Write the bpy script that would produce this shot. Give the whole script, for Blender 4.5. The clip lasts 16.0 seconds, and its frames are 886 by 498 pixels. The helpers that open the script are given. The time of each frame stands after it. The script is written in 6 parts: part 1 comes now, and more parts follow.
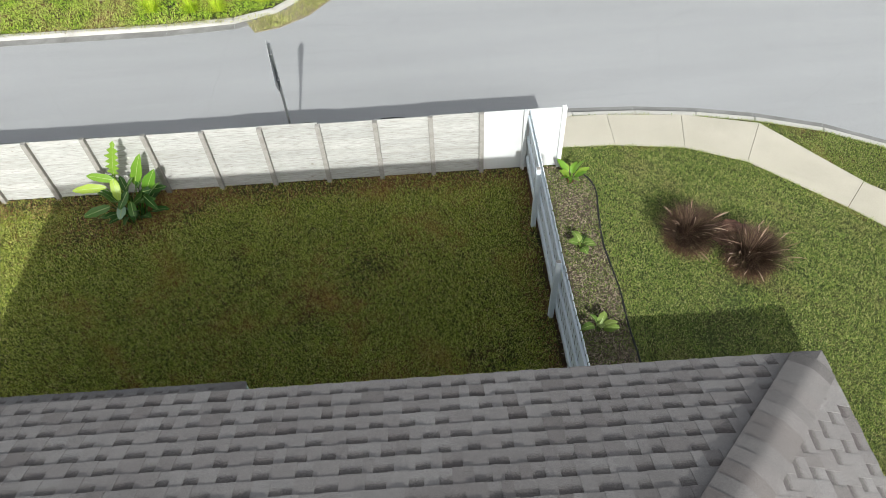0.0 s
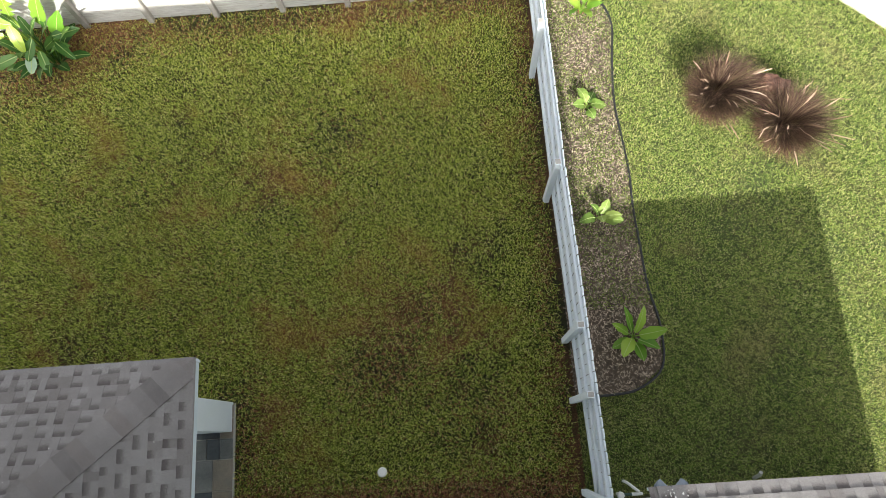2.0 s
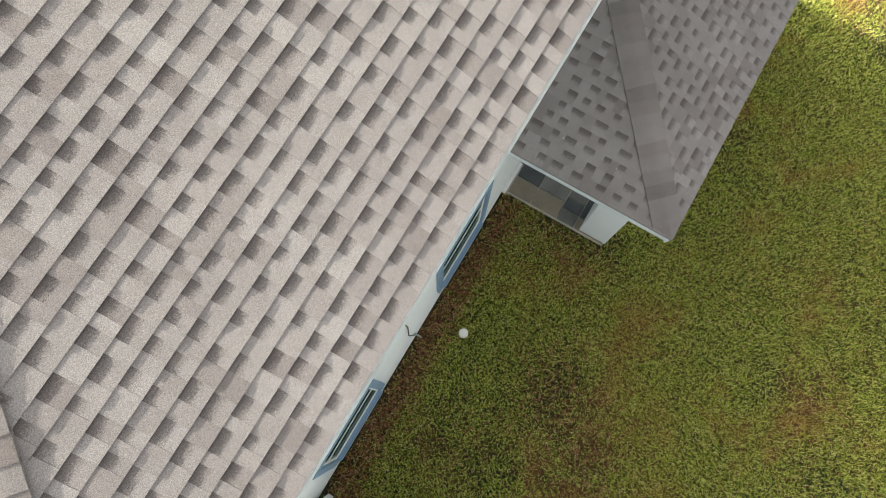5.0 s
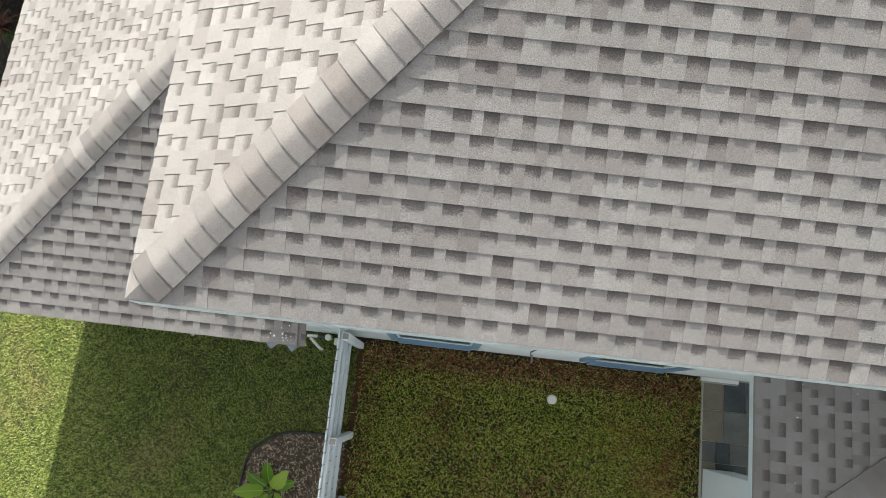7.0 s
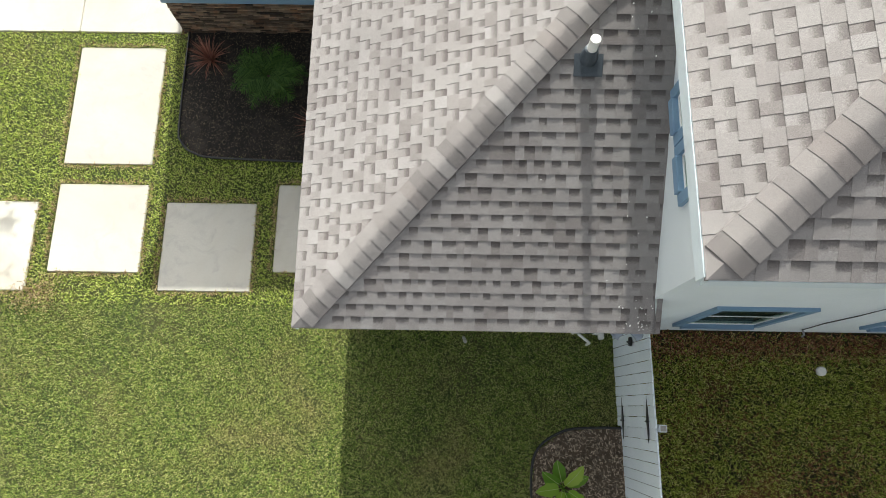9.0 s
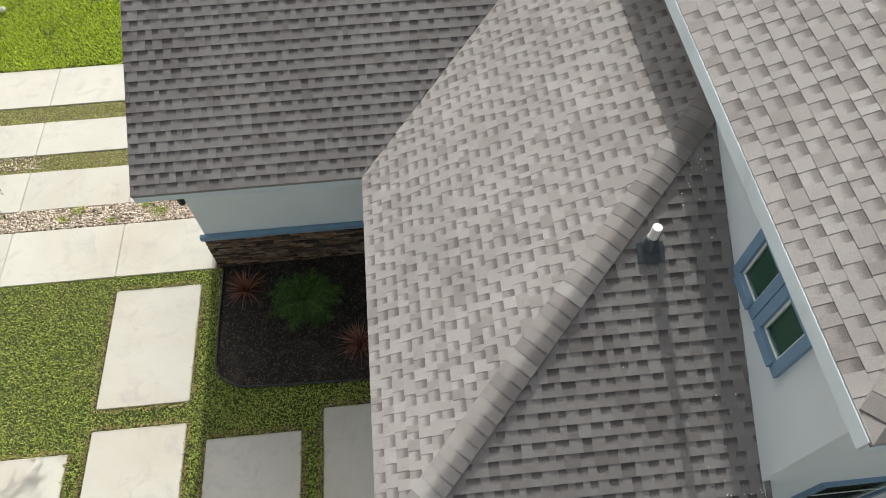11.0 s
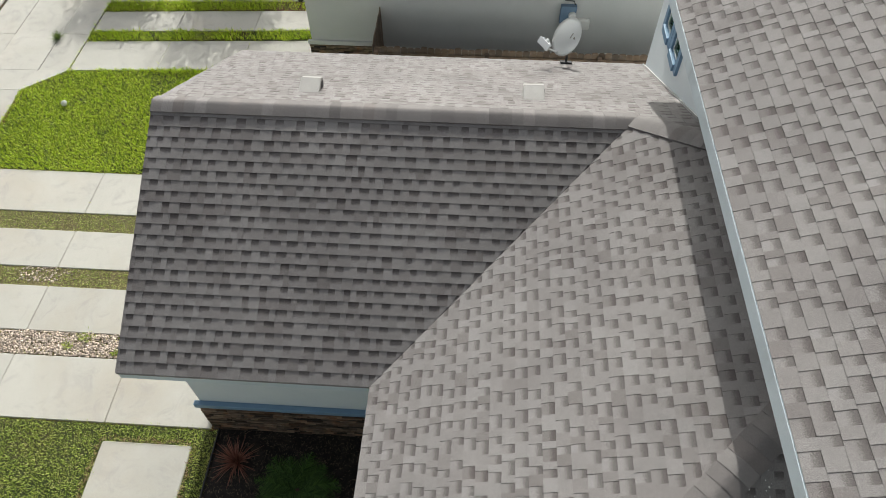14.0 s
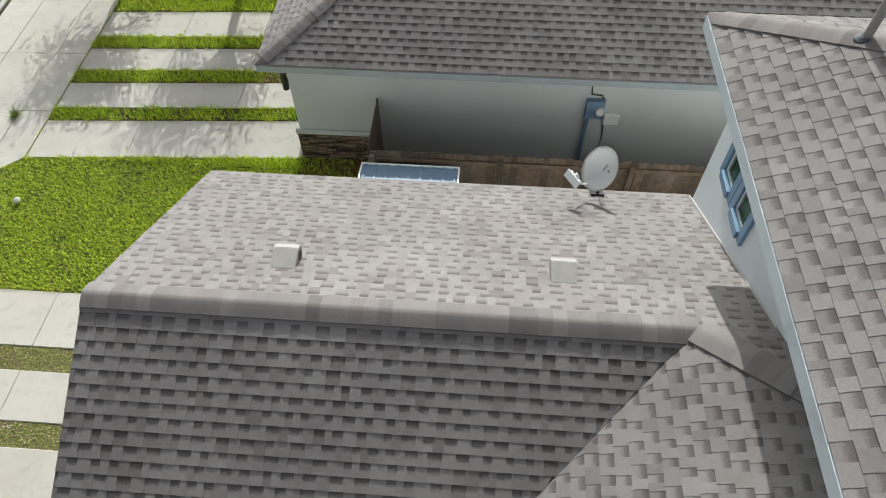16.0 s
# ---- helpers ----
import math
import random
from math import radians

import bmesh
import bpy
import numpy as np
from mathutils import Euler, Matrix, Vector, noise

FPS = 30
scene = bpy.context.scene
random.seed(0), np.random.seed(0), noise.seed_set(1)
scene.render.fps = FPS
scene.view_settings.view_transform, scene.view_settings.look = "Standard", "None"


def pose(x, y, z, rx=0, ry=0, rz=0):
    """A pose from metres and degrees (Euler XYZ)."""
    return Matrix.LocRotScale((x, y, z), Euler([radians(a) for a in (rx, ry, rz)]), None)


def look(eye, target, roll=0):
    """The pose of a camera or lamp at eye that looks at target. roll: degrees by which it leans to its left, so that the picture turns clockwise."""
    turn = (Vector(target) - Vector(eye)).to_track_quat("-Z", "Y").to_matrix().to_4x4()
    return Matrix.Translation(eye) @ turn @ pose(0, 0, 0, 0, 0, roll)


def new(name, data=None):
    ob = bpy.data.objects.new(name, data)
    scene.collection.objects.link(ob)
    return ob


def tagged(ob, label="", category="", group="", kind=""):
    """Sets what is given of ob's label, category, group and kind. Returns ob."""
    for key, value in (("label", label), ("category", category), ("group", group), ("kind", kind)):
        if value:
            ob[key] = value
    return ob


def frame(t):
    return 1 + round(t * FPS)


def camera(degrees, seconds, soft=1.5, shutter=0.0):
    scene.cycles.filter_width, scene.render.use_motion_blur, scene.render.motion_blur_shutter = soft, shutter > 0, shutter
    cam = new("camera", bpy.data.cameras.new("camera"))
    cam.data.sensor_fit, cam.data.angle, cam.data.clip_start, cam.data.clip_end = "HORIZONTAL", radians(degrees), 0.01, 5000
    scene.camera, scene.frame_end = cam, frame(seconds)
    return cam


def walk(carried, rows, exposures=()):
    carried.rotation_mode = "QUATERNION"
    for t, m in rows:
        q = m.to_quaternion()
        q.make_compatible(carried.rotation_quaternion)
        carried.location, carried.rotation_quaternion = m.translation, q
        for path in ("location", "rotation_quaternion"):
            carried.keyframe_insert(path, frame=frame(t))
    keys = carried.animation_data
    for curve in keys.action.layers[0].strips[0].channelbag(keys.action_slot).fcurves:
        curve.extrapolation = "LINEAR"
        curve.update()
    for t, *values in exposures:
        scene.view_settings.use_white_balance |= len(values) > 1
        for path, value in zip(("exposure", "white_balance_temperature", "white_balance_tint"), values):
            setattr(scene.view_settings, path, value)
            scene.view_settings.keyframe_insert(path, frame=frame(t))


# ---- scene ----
cam = camera(67.2, 16.0, 0.6)
PATH = [
    (0, (-2.051, -4.6, 10.375), (-2.037, -3.315, 8.843), -3.3),
    (0.5, (-1.908, -3.452, 10.454), (-1.886, -2.185, 8.907), -3.0),
    (1, (-1.697, -2.21, 10.451), (-1.687, -1.047, 8.824), -3.7),
    (1.5, (-1.546, -1.442, 10.468), (-1.576, -0.61, 8.65), -6.0),
    (1.7, (-1.54, -1.319, 10.433), (-1.583, -0.627, 8.556), -7.6),
    (2, (-1.545, -1.282, 10.337), (-1.589, -0.744, 8.412), -8.7),
    (2.5, (-1.549, -1.284, 10.288), (-1.601, -0.768, 8.356), -9.0),
    (3, (-1.585, -1.354, 10.216), (-1.719, -0.836, 8.288), -7.6),
    (3.5, (-1.556, -1.388, 10.098), (-1.927, -0.969, 8.178), -4.9),
    (4, (-1.687, -1.415, 9.983), (-2.176, -1.194, 8.056), -0.4),
    (4.5, (-1.934, -1.429, 9.866), (-2.403, -1.465, 7.923), 0.8),
    (4.7, (-1.897, -1.508, 9.832), (-2.343, -1.625, 7.886), 0.9),
    (7, (-1.269, -1.589, 10.159), (-1.223, -2.02, 8.206), 0.5),
    (7.5, (-0.228, -1.378, 10.303), (-0.158, -1.818, 8.353), -2.9),
    (8, (1.133, -1.121, 10.302), (1.193, -1.567, 8.353), -1.7),
    (10.3, (3.561, -1.073, 10.129), (3.521, -1.732, 8.242), -2.2),
    (10.5, (3.705, -1.081, 10.136), (3.656, -1.819, 8.278), -1.9),
    (11, (3.803, -1.061, 10.15), (3.725, -2.104, 8.445), -1.4),
    (11.5, (3.79, -1.058, 10.194), (3.685, -2.262, 8.6), -0.6),
    (12, (3.69, -1.01, 10.19), (3.585, -2.213, 8.596), -0.7),
    (12.5, (3.554, -1.159, 10.183), (3.453, -2.358, 8.586), -0.8),
    (13, (3.477, -2.102, 10.226), (3.557, -3.298, 8.625), -0.7),
    (13.5, (3.366, -3.119, 10.287), (3.451, -4.308, 8.682), -0.7),
    (14, (3.295, -3.462, 10.307), (3.383, -4.652, 8.701), -0.7),
    (14.5, (3.291, -3.773, 10.308), (3.379, -4.958, 8.7), -0.7),
    (15, (3.35, -4.628, 10.314), (3.443, -5.806, 8.7), -0.8),
    (15.5, (3.459, -5.708, 10.307), (3.554, -6.884, 8.692), -0.6),
    (16, (3.543, -6.673, 10.303), (3.641, -7.844, 8.685), -0.7),
]
EXPOSURES = [
    (0.0, 0.70, 6200, 6),
    (1.2, 0.70, 6200, 6),
    (1.5, 0.82, 6400, 7),
    (2.0, 1.92, 6500, 8),
    (2.5, 2.66, 6500, 9),
    (3.0, 2.66, 6600, 10),
    (3.5, 2.50, 6800, 10),
    (4.5, 2.2, 7000, 9),
    (7.0, 1.80, 6600, 5),
    (8.0, 1.52, 6500, 5),
    (10.5, 1.08, 6500, 7),
    (11.5, 0.68, 6500, 7),
    (16.0, 0.52, 6300, 6),
]
walk(cam, [(t, look(eye, target, roll)) for t, eye, target, roll in PATH], EXPOSURES)

# ---- light ----
SUN_EL, SUN_AZ = radians(32.7), 0.06          # sun stands in the south (-y), a touch to the east
world = bpy.data.worlds.new("world")
scene.world = world
world.use_nodes = True
wn = world.node_tree
bg = wn.nodes["Background"]
sky = wn.nodes.new("ShaderNodeTexSky")
sky.sky_type = "NISHITA"
sky.sun_disc = False
sky.sun_elevation = SUN_EL
sky.sun_rotation = math.pi - SUN_AZ
sky.altitude = 10.0
sky.air_density = 1.0
sky.dust_density = 5.0
sky.ozone_density = 0.6
haze = wn.nodes.new("ShaderNodeHueSaturation")       # thin bright haze pales the blue
haze.inputs["Saturation"].default_value = 0.24
wn.links.new(sky.outputs[0], haze.inputs["Color"])
wn.links.new(haze.outputs[0], bg.inputs[0])
bg.inputs[1].default_value = 0.100
sun = new("sun", bpy.data.lights.new("sun", "SUN"))
sun.data.energy = 3.1
sun.data.angle = radians(0.6)
sun.data.color = (1.0, 0.975, 0.92)
d = Vector((SUN_AZ, -1.0, math.tan(SUN_EL)))
sun.matrix_world = look(d * 30, (0, 0, 0))


# ---- materials ----
def nodes_of(name):
    m = bpy.data.materials.new(name)
    m.use_nodes = True
    t = m.node_tree
    return m, t, t.nodes["Principled BSDF"]


def ramp(t, fac, stops):
    r = t.nodes.new("ShaderNodeValToRGB")
    while len(r.color_ramp.elements) < len(stops):
        r.color_ramp.elements.new(0.5)
    for e, (p, c) in zip(r.color_ramp.elements, stops):
        e.position, e.color = p, (*c, 1)
    t.links.new(fac, r.inputs[0])
    return r.outputs[0]


def noise_of(t, scale, detail=4.0, rough=0.55, vec=None, dist=0.0):
    n = t.nodes.new("ShaderNodeTexNoise")
    n.inputs["Scale"].default_value, n.inputs["Detail"].default_value = scale, detail
    n.inputs["Roughness"].default_value, n.inputs["Distortion"].default_value = rough, dist
    if vec is None:
        vec = t.nodes.new("ShaderNodeNewGeometry").outputs["Position"]
    t.links.new(vec, n.inputs["Vector"])
    return n.outputs["Fac"]


def mix(t, fac, a, b, mode="MIX"):
    m = t.nodes.new("ShaderNodeMix")
    m.data_type, m.blend_type = "RGBA", mode
    for sock, v in ((m.inputs[0], fac), (m.inputs[6], a), (m.inputs[7], b)):
        if hasattr(v, "is_linked"):
            t.links.new(v, sock)
        elif isinstance(v, (int, float)):
            sock.default_value = v
        else:
            sock.default_value = (*v, 1)
    return m.outputs[2]


def maths(t, op, a, b=0.0, clamp=False):
    m = t.nodes.new("ShaderNodeMath")
    m.operation, m.use_clamp = op, clamp
    for sock, v in ((m.inputs[0], a), (m.inputs[1], b)):
        if hasattr(v, "is_linked"):
            t.links.new(v, sock)
        else:
            sock.default_value = v
    return m.outputs[0]


def any_random(t):
    """A number of its own for each object or loose island."""
    g = t.nodes.new("ShaderNodeNewGeometry").outputs["Random Per Island"]
    o = t.nodes.new("ShaderNodeObjectInfo").outputs["Random"]
    return maths(t, "FRACT", maths(t, "ADD", g, o))


def bump_to(t, bsdf, height, strength=0.4, distance=0.01):
    b = t.nodes.new("ShaderNodeBump")
    b.inputs["Strength"].default_value, b.inputs["Distance"].default_value = strength, distance
    t.links.new(height, b.inputs["Height"])
    t.links.new(b.outputs[0], bsdf.inputs["Normal"])


def surface(name, lo, hi, scale=6.0, fine=90.0, rough=0.7, bump=0.25, dist=0.004, metal=0.0, stains=0.0, vary=0.0, stain=(0.2, 0.19, 0.17), smudge=0.0):
    """A plain real surface: two scales of tone, fine relief, stains with a shape of their own."""
    m, t, p = nodes_of(name)
    c = ramp(t, noise_of(t, scale, 5), [(0.3, lo), (0.7, hi)])
    f = noise_of(t, fine, 3, 0.7)
    c = mix(t, 0.35, c, ramp(t, f, [(0.3, tuple(v * 0.7 for v in lo)), (0.7, tuple(min(1, v * 1.15) for v in hi))]))
    if stains:
        s = ramp(t, noise_of(t, scale * 0.35, 6, 0.65, dist=0.6), [(0.5, (0, 0, 0)), (0.72, (stains,) * 3)])
        c = mix(t, s, c, stain)
    if smudge:
        s = ramp(t, noise_of(t, scale * 2.6, 6, 0.7, dist=1.2), [(0.52, (0, 0, 0)), (0.70, (smudge,) * 3)])
        c = mix(t, s, c, (0.335, 0.305, 0.29))
    if vary:
        v = maths(t, "MULTIPLY_ADD", any_random(t), vary)
        v.node.inputs[2].default_value = 1 - vary / 2
        hsv = t.nodes.new("ShaderNodeHueSaturation")
        t.links.new(v, hsv.inputs["Value"])
        t.links.new(c, hsv.inputs["Color"])
        c = hsv.outputs[0]
    t.links.new(c, p.inputs["Base Color"])
    p.inputs["Roughness"].default_value, p.inputs["Metallic"].default_value = rough, metal
    bump_to(t, p, f, bump, dist)
    return m


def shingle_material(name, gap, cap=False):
    """Granule-faced asphalt shingle. gap: the lower ply, with its dark printed band, a shadow line in the colour under
    the butt above.
    """
    m, t, p = nodes_of(name)
    r = any_random(t)
    c = ramp(t, r, [(0.0, (0.186, 0.173, 0.166)), (0.10, (0.202, 0.189, 0.182)), (0.2, (0.224, 0.212, 0.205)), (0.3, (0.229, 0.218, 0.210)), (0.6, (0.238, 0.228, 0.220)), (0.85, (0.248, 0.239, 0.231)), (1.0, (0.264, 0.256, 0.248))])
    if cap:
        c = ramp(t, r, [(0.0, (0.150, 0.141, 0.136)), (0.3, (0.195, 0.184, 0.178)), (0.6, (0.222, 0.212, 0.204)), (0.85, (0.190, 0.173, 0.164)), (1.0, (0.258, 0.249, 0.241))])
    g = noise_of(t, 150, 2, 0.9)
    c = mix(t, 1.0, c, ramp(t, g, [(0.30, (0.58, 0.58, 0.58)), (0.44, (0.90, 0.90, 0.90)), (0.56, (1.10, 1.10, 1.095)), (0.72, (1.55, 1.54, 1.52))]), "MULTIPLY")
    big = ramp(t, noise_of(t, 0.9, 5, 0.6), [(0.35, (0.87, 0.845, 0.85)), (0.65, (1.06, 1.035, 1.035))])
    c = mix(t, 1.0, c, big, "MULTIPLY")
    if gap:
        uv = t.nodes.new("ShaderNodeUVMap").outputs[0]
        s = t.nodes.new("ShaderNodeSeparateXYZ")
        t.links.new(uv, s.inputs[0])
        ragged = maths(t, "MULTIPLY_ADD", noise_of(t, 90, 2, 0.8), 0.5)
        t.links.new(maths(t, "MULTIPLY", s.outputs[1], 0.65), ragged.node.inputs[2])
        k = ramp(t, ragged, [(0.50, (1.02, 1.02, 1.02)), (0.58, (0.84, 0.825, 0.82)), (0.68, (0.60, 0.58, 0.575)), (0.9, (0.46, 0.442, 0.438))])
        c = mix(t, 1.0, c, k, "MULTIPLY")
    t.links.new(c, p.inputs["Base Color"])
    p.inputs["Roughness"].default_value = 0.92
    p.inputs["Specular IOR Level"].default_value = 0.2
    bump_to(t, p, g, 0.7, 0.002)
    return m


def blade_material(name, stops, brown, patch=0.45, rough=0.55):
    """Grass or leaf blades: tone by blade, drier in patches."""
    m, t, p = nodes_of(name)
    c = ramp(t, any_random(t), stops)
    k = ramp(t, noise_of(t, 0.55, 6, 0.68, dist=0.4), [(patch, (0, 0, 0)), (patch + 0.22, (0.75, 0.75, 0.75))])
    c = mix(t, k, c, brown)
    t.links.new(c, p.inputs["Base Color"])
    p.inputs["Roughness"].default_value = rough
    p.inputs["Specular IOR Level"].default_value = 0.25
    tr = t.nodes.new("ShaderNodeBsdfTranslucent")
    t.links.new(c, tr.inputs[0])
    ms = t.nodes.new("ShaderNodeMixShader")
    ms.inputs[0].default_value = 0.3
    t.links.new(p.outputs[0], ms.inputs[1])
    t.links.new(tr.outputs[0], ms.inputs[2])
    t.links.new(ms.outputs[0], t.nodes["Material Output"].inputs[0])
    return m


TOOTH = shingle_material("shingle_tooth", False)
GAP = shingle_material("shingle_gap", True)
CAPM = shingle_material("ridge_cap_shingle", False, True)
WALL = surface("pale_blue_grey_stucco", (0.66, 0.715, 0.735), (0.72, 0.77, 0.785), 2.0, 220, 0.85, 0.5, 0.004)
NWALL = surface("warm_white_stucco", (0.53, 0.53, 0.505), (0.60, 0.59, 0.565), 1.5, 220, 0.85, 0.5, 0.004)
FASCIA = surface("pale_painted_fascia", (0.58, 0.66, 0.70), (0.64, 0.71, 0.74), 3, 120, 0.5, 0.1, stains=0.3, stain=(0.20, 0.22, 0.21))
BLUE = surface("slate_blue_paint", (0.155, 0.265, 0.385), (0.19, 0.305, 0.43), 4, 150, 0.45, 0.1)
WHITE = surface("white_paint", (0.74, 0.75, 0.74), (0.82, 0.82, 0.80), 3, 140, 0.45, 0.1)
# for picket side faces: the shade in the gaps put into their colour
GAPSHADE = surface("picket_gap_shade", (0.10, 0.09, 0.08), (0.19, 0.17, 0.15), 6, 90, 0.9, 0.4)
SIDE = surface("pale_grey_fence_paint", (0.68, 0.735, 0.78), (0.76, 0.805, 0.84), 3, 120, 0.6, 0.3, stains=0.15, stain=(0.50, 0.52, 0.53), vary=0.08)


def whitewashed_board():
    """Thin white wash on rough boards: long grain, knots, worn grey streaks."""
    m, t, p = nodes_of("weathered_white_fence")
    pos = t.nodes.new("ShaderNodeNewGeometry").outputs["Position"]
    st = t.nodes.new("ShaderNodeMapping")
    st.inputs["Scale"].default_value = (0.09, 1.0, 1.0)
    t.links.new(pos, st.inputs[0])
    g = noise_of(t, 42, 5, 0.7, st.outputs[0], 0.3)
    c = ramp(t, g, [(0.32, (0.25, 0.235, 0.21)), (0.46, (0.385, 0.375, 0.35)), (0.65, (0.485, 0.478, 0.455))])
    w = ramp(t, noise_of(t, 5, 5, 0.65, st.outputs[0], 0.5), [(0.5, (0, 0, 0)), (0.72, (0.6, 0.6, 0.6))])
    c = mix(t, w, c, (0.33, 0.315, 0.285))
    v = t.nodes.new("ShaderNodeTexVoronoi")
    v.inputs["Scale"].default_value = 3.2
    kn = t.nodes.new("ShaderNodeMapping")
    kn.inputs["Scale"].default_value = (0.55, 1.0, 1.0)
    t.links.new(pos, kn.inputs[0])
    t.links.new(kn.outputs[0], v.inputs["Vector"])
    c = mix(t, ramp(t, v.outputs["Distance"], [(0.03, (0.7, 0.7, 0.7)), (0.075, (0, 0, 0))]), c, (0.19, 0.15, 0.11))
    r = maths(t, "MULTIPLY_ADD", any_random(t), 0.16)
    r.node.inputs[2].default_value = 0.92
    h = t.nodes.new("ShaderNodeHueSaturation")
    t.links.new(r, h.inputs["Value"])
    t.links.new(c, h.inputs["Color"])
    t.links.new(h.outputs[0], p.inputs["Base Color"])
    p.inputs["Roughness"].default_value = 0.75
    bump_to(t, p, g, 0.5, 0.004)
    return m


NORTHF = whitewashed_board()
PANELW = surface("smooth_white_panel", (0.58, 0.585, 0.58), (0.63, 0.63, 0.62), 2, 120, 0.5, 0.1, stains=0.15, stain=(0.5, 0.5, 0.47))
NFASCIA = surface("grey_painted_fascia", (0.30, 0.33, 0.335), (0.40, 0.43, 0.43), 3, 90, 0.6, 0.2, stains=0.5, stain=(0.30, 0.34, 0.35))
BRIGHTLEAF_STOPS = [(0.0, (0.11, 0.24, 0.025)), (0.5, (0.20, 0.34, 0.04)), (1.0, (0.36, 0.46, 0.07))]
POSTW = surface("grey_fence_post", (0.23, 0.21, 0.185), (0.36, 0.34, 0.31), 8, 110, 0.75, 0.4, stains=0.3)
DARKWOOD = surface("brown_stained_cedar", (0.065, 0.043, 0.028), (0.165, 0.108, 0.068), 9, 80, 0.8, 0.5, stains=0.5, stain=(0.17, 0.15, 0.13), vary=0.7)
CONC = surface("pale_concrete", (0.425, 0.408, 0.362), (0.50, 0.48, 0.428), 0.8, 160, 0.9, 0.35, 0.003, stains=0.7, stain=(0.39, 0.335, 0.26), vary=0.10, smudge=0.6)
PAVE = surface("old_beige_concrete", (0.415, 0.38, 0.305), (0.49, 0.452, 0.37), 0.8, 160, 0.9, 0.35, 0.003, stains=0.5, stain=(0.30, 0.27, 0.22), vary=0.10)
KERB = surface("grey_kerb_concrete", (0.40, 0.38, 0.35), (0.52, 0.50, 0.46), 1.5, 120, 0.9, 0.4, stains=0.6, stain=(0.28, 0.26, 0.23))
def asphalt_material():
    """Sun-bleached asphalt: coarse stone grain, streaks along the street, dark patches and fine cracks."""
    m, t, p = nodes_of("worn_grey_asphalt")
    pos = t.nodes.new("ShaderNodeNewGeometry").outputs["Position"]
    st = t.nodes.new("ShaderNodeMapping")
    st.inputs["Scale"].default_value = (0.12, 1.0, 1.0)
    t.links.new(pos, st.inputs[0])
    c = ramp(t, noise_of(t, 0.9, 6, 0.6, st.outputs[0]), [(0.3, (0.275, 0.276, 0.279)), (0.7, (0.345, 0.345, 0.346))])
    g = noise_of(t, 75, 3, 0.8)
    c = mix(t, 0.4, c, ramp(t, g, [(0.30, (0.10, 0.10, 0.103)), (0.5, (0.31, 0.31, 0.312)), (0.72, (0.56, 0.56, 0.555))]))
    d = ramp(t, noise_of(t, 0.45, 7, 0.7, dist=1.2), [(0.60, (0, 0, 0)), (0.74, (0.28, 0.28, 0.28))])
    c = mix(t, d, c, (0.17, 0.17, 0.172))
    v = t.nodes.new("ShaderNodeTexVoronoi")
    v.feature = "DISTANCE_TO_EDGE"
    v.inputs["Scale"].default_value = 0.22
    w = t.nodes.new("ShaderNodeMix")
    w.data_type = "VECTOR"
    w.inputs[0].default_value = 0.12
    nt = t.nodes.new("ShaderNodeTexNoise")
    nt.inputs["Scale"].default_value = 1.6
    t.links.new(pos, nt.inputs["Vector"])
    t.links.new(pos, w.inputs[4])
    t.links.new(nt.outputs["Color"], w.inputs[5])
    t.links.new(w.outputs[1], v.inputs["Vector"])
    c = mix(t, ramp(t, v.outputs["Distance"], [(0.0, (0.10, 0.10, 0.10)), (0.003, (0, 0, 0))]), c, (0.12, 0.12, 0.12))
    t.links.new(c, p.inputs["Base Color"])
    p.inputs["Roughness"].default_value = 0.93
    bump_to(t, p, g, 0.7, 0.006)
    return m


ASPH = asphalt_material()
GUTTER = surface("silted_gutter", (0.15, 0.145, 0.135), (0.27, 0.265, 0.255), 2.2, 110, 0.95, 0.5, 0.004, stains=0.6, stain=(0.10, 0.095, 0.085))


def thatch_material():
    """Under the blades: green-brown thatch, and red-brown soil where the grass is thin."""
    m, t, p = nodes_of("thatch_and_soil")
    f = noise_of(t, 34, 4, 0.75)
    # thatch tones deepened: the shade between blades is put into this colour
    green = ramp(t, f, [(0.35, (0.009, 0.010, 0.003)), (0.65, (0.045, 0.044, 0.012))])
    soil = ramp(t, f, [(0.35, (0.045, 0.020, 0.010)), (0.65, (0.23, 0.10, 0.045))])
    k = ramp(t, noise_of(t, 0.55, 6, 0.68, dist=0.4), [(0.46, (0, 0, 0)), (0.61, (1, 1, 1))])
    t.links.new(mix(t, k, green, soil), p.inputs["Base Color"])
    p.inputs["Roughness"].default_value = 0.95
    bump_to(t, p, f, 0.9, 0.03)
    return m


SOIL = thatch_material()
MULCH = surface("pale_wood_mulch", (0.045, 0.032, 0.022), (0.13, 0.095, 0.064), 7, 50, 0.95, 0.9, 0.03, stains=0.6, stain=(0.09, 0.06, 0.04))
DMULCH = surface("dark_mulch", (0.008, 0.0065, 0.006), (0.022, 0.017, 0.014), 8, 60, 0.95, 0.9, 0.03, stains=0.5, stain=(0.09, 0.07, 0.055))
BLACK = surface("black_plastic", (0.012, 0.012, 0.013), (0.022, 0.022, 0.023), 8, 120, 0.45, 0.15)
GALV = surface("galvanised_steel", (0.36, 0.37, 0.38), (0.46, 0.47, 0.48), 8, 120, 0.42, 0.1, metal=0.85)
PVC = surface("white_pvc", (0.72, 0.71, 0.66), (0.80, 0.79, 0.75), 9, 150, 0.4, 0.05)
VENTM = surface("beige_roof_vent", (0.30, 0.285, 0.265), (0.355, 0.34, 0.315), 6, 120, 0.5, 0.1)
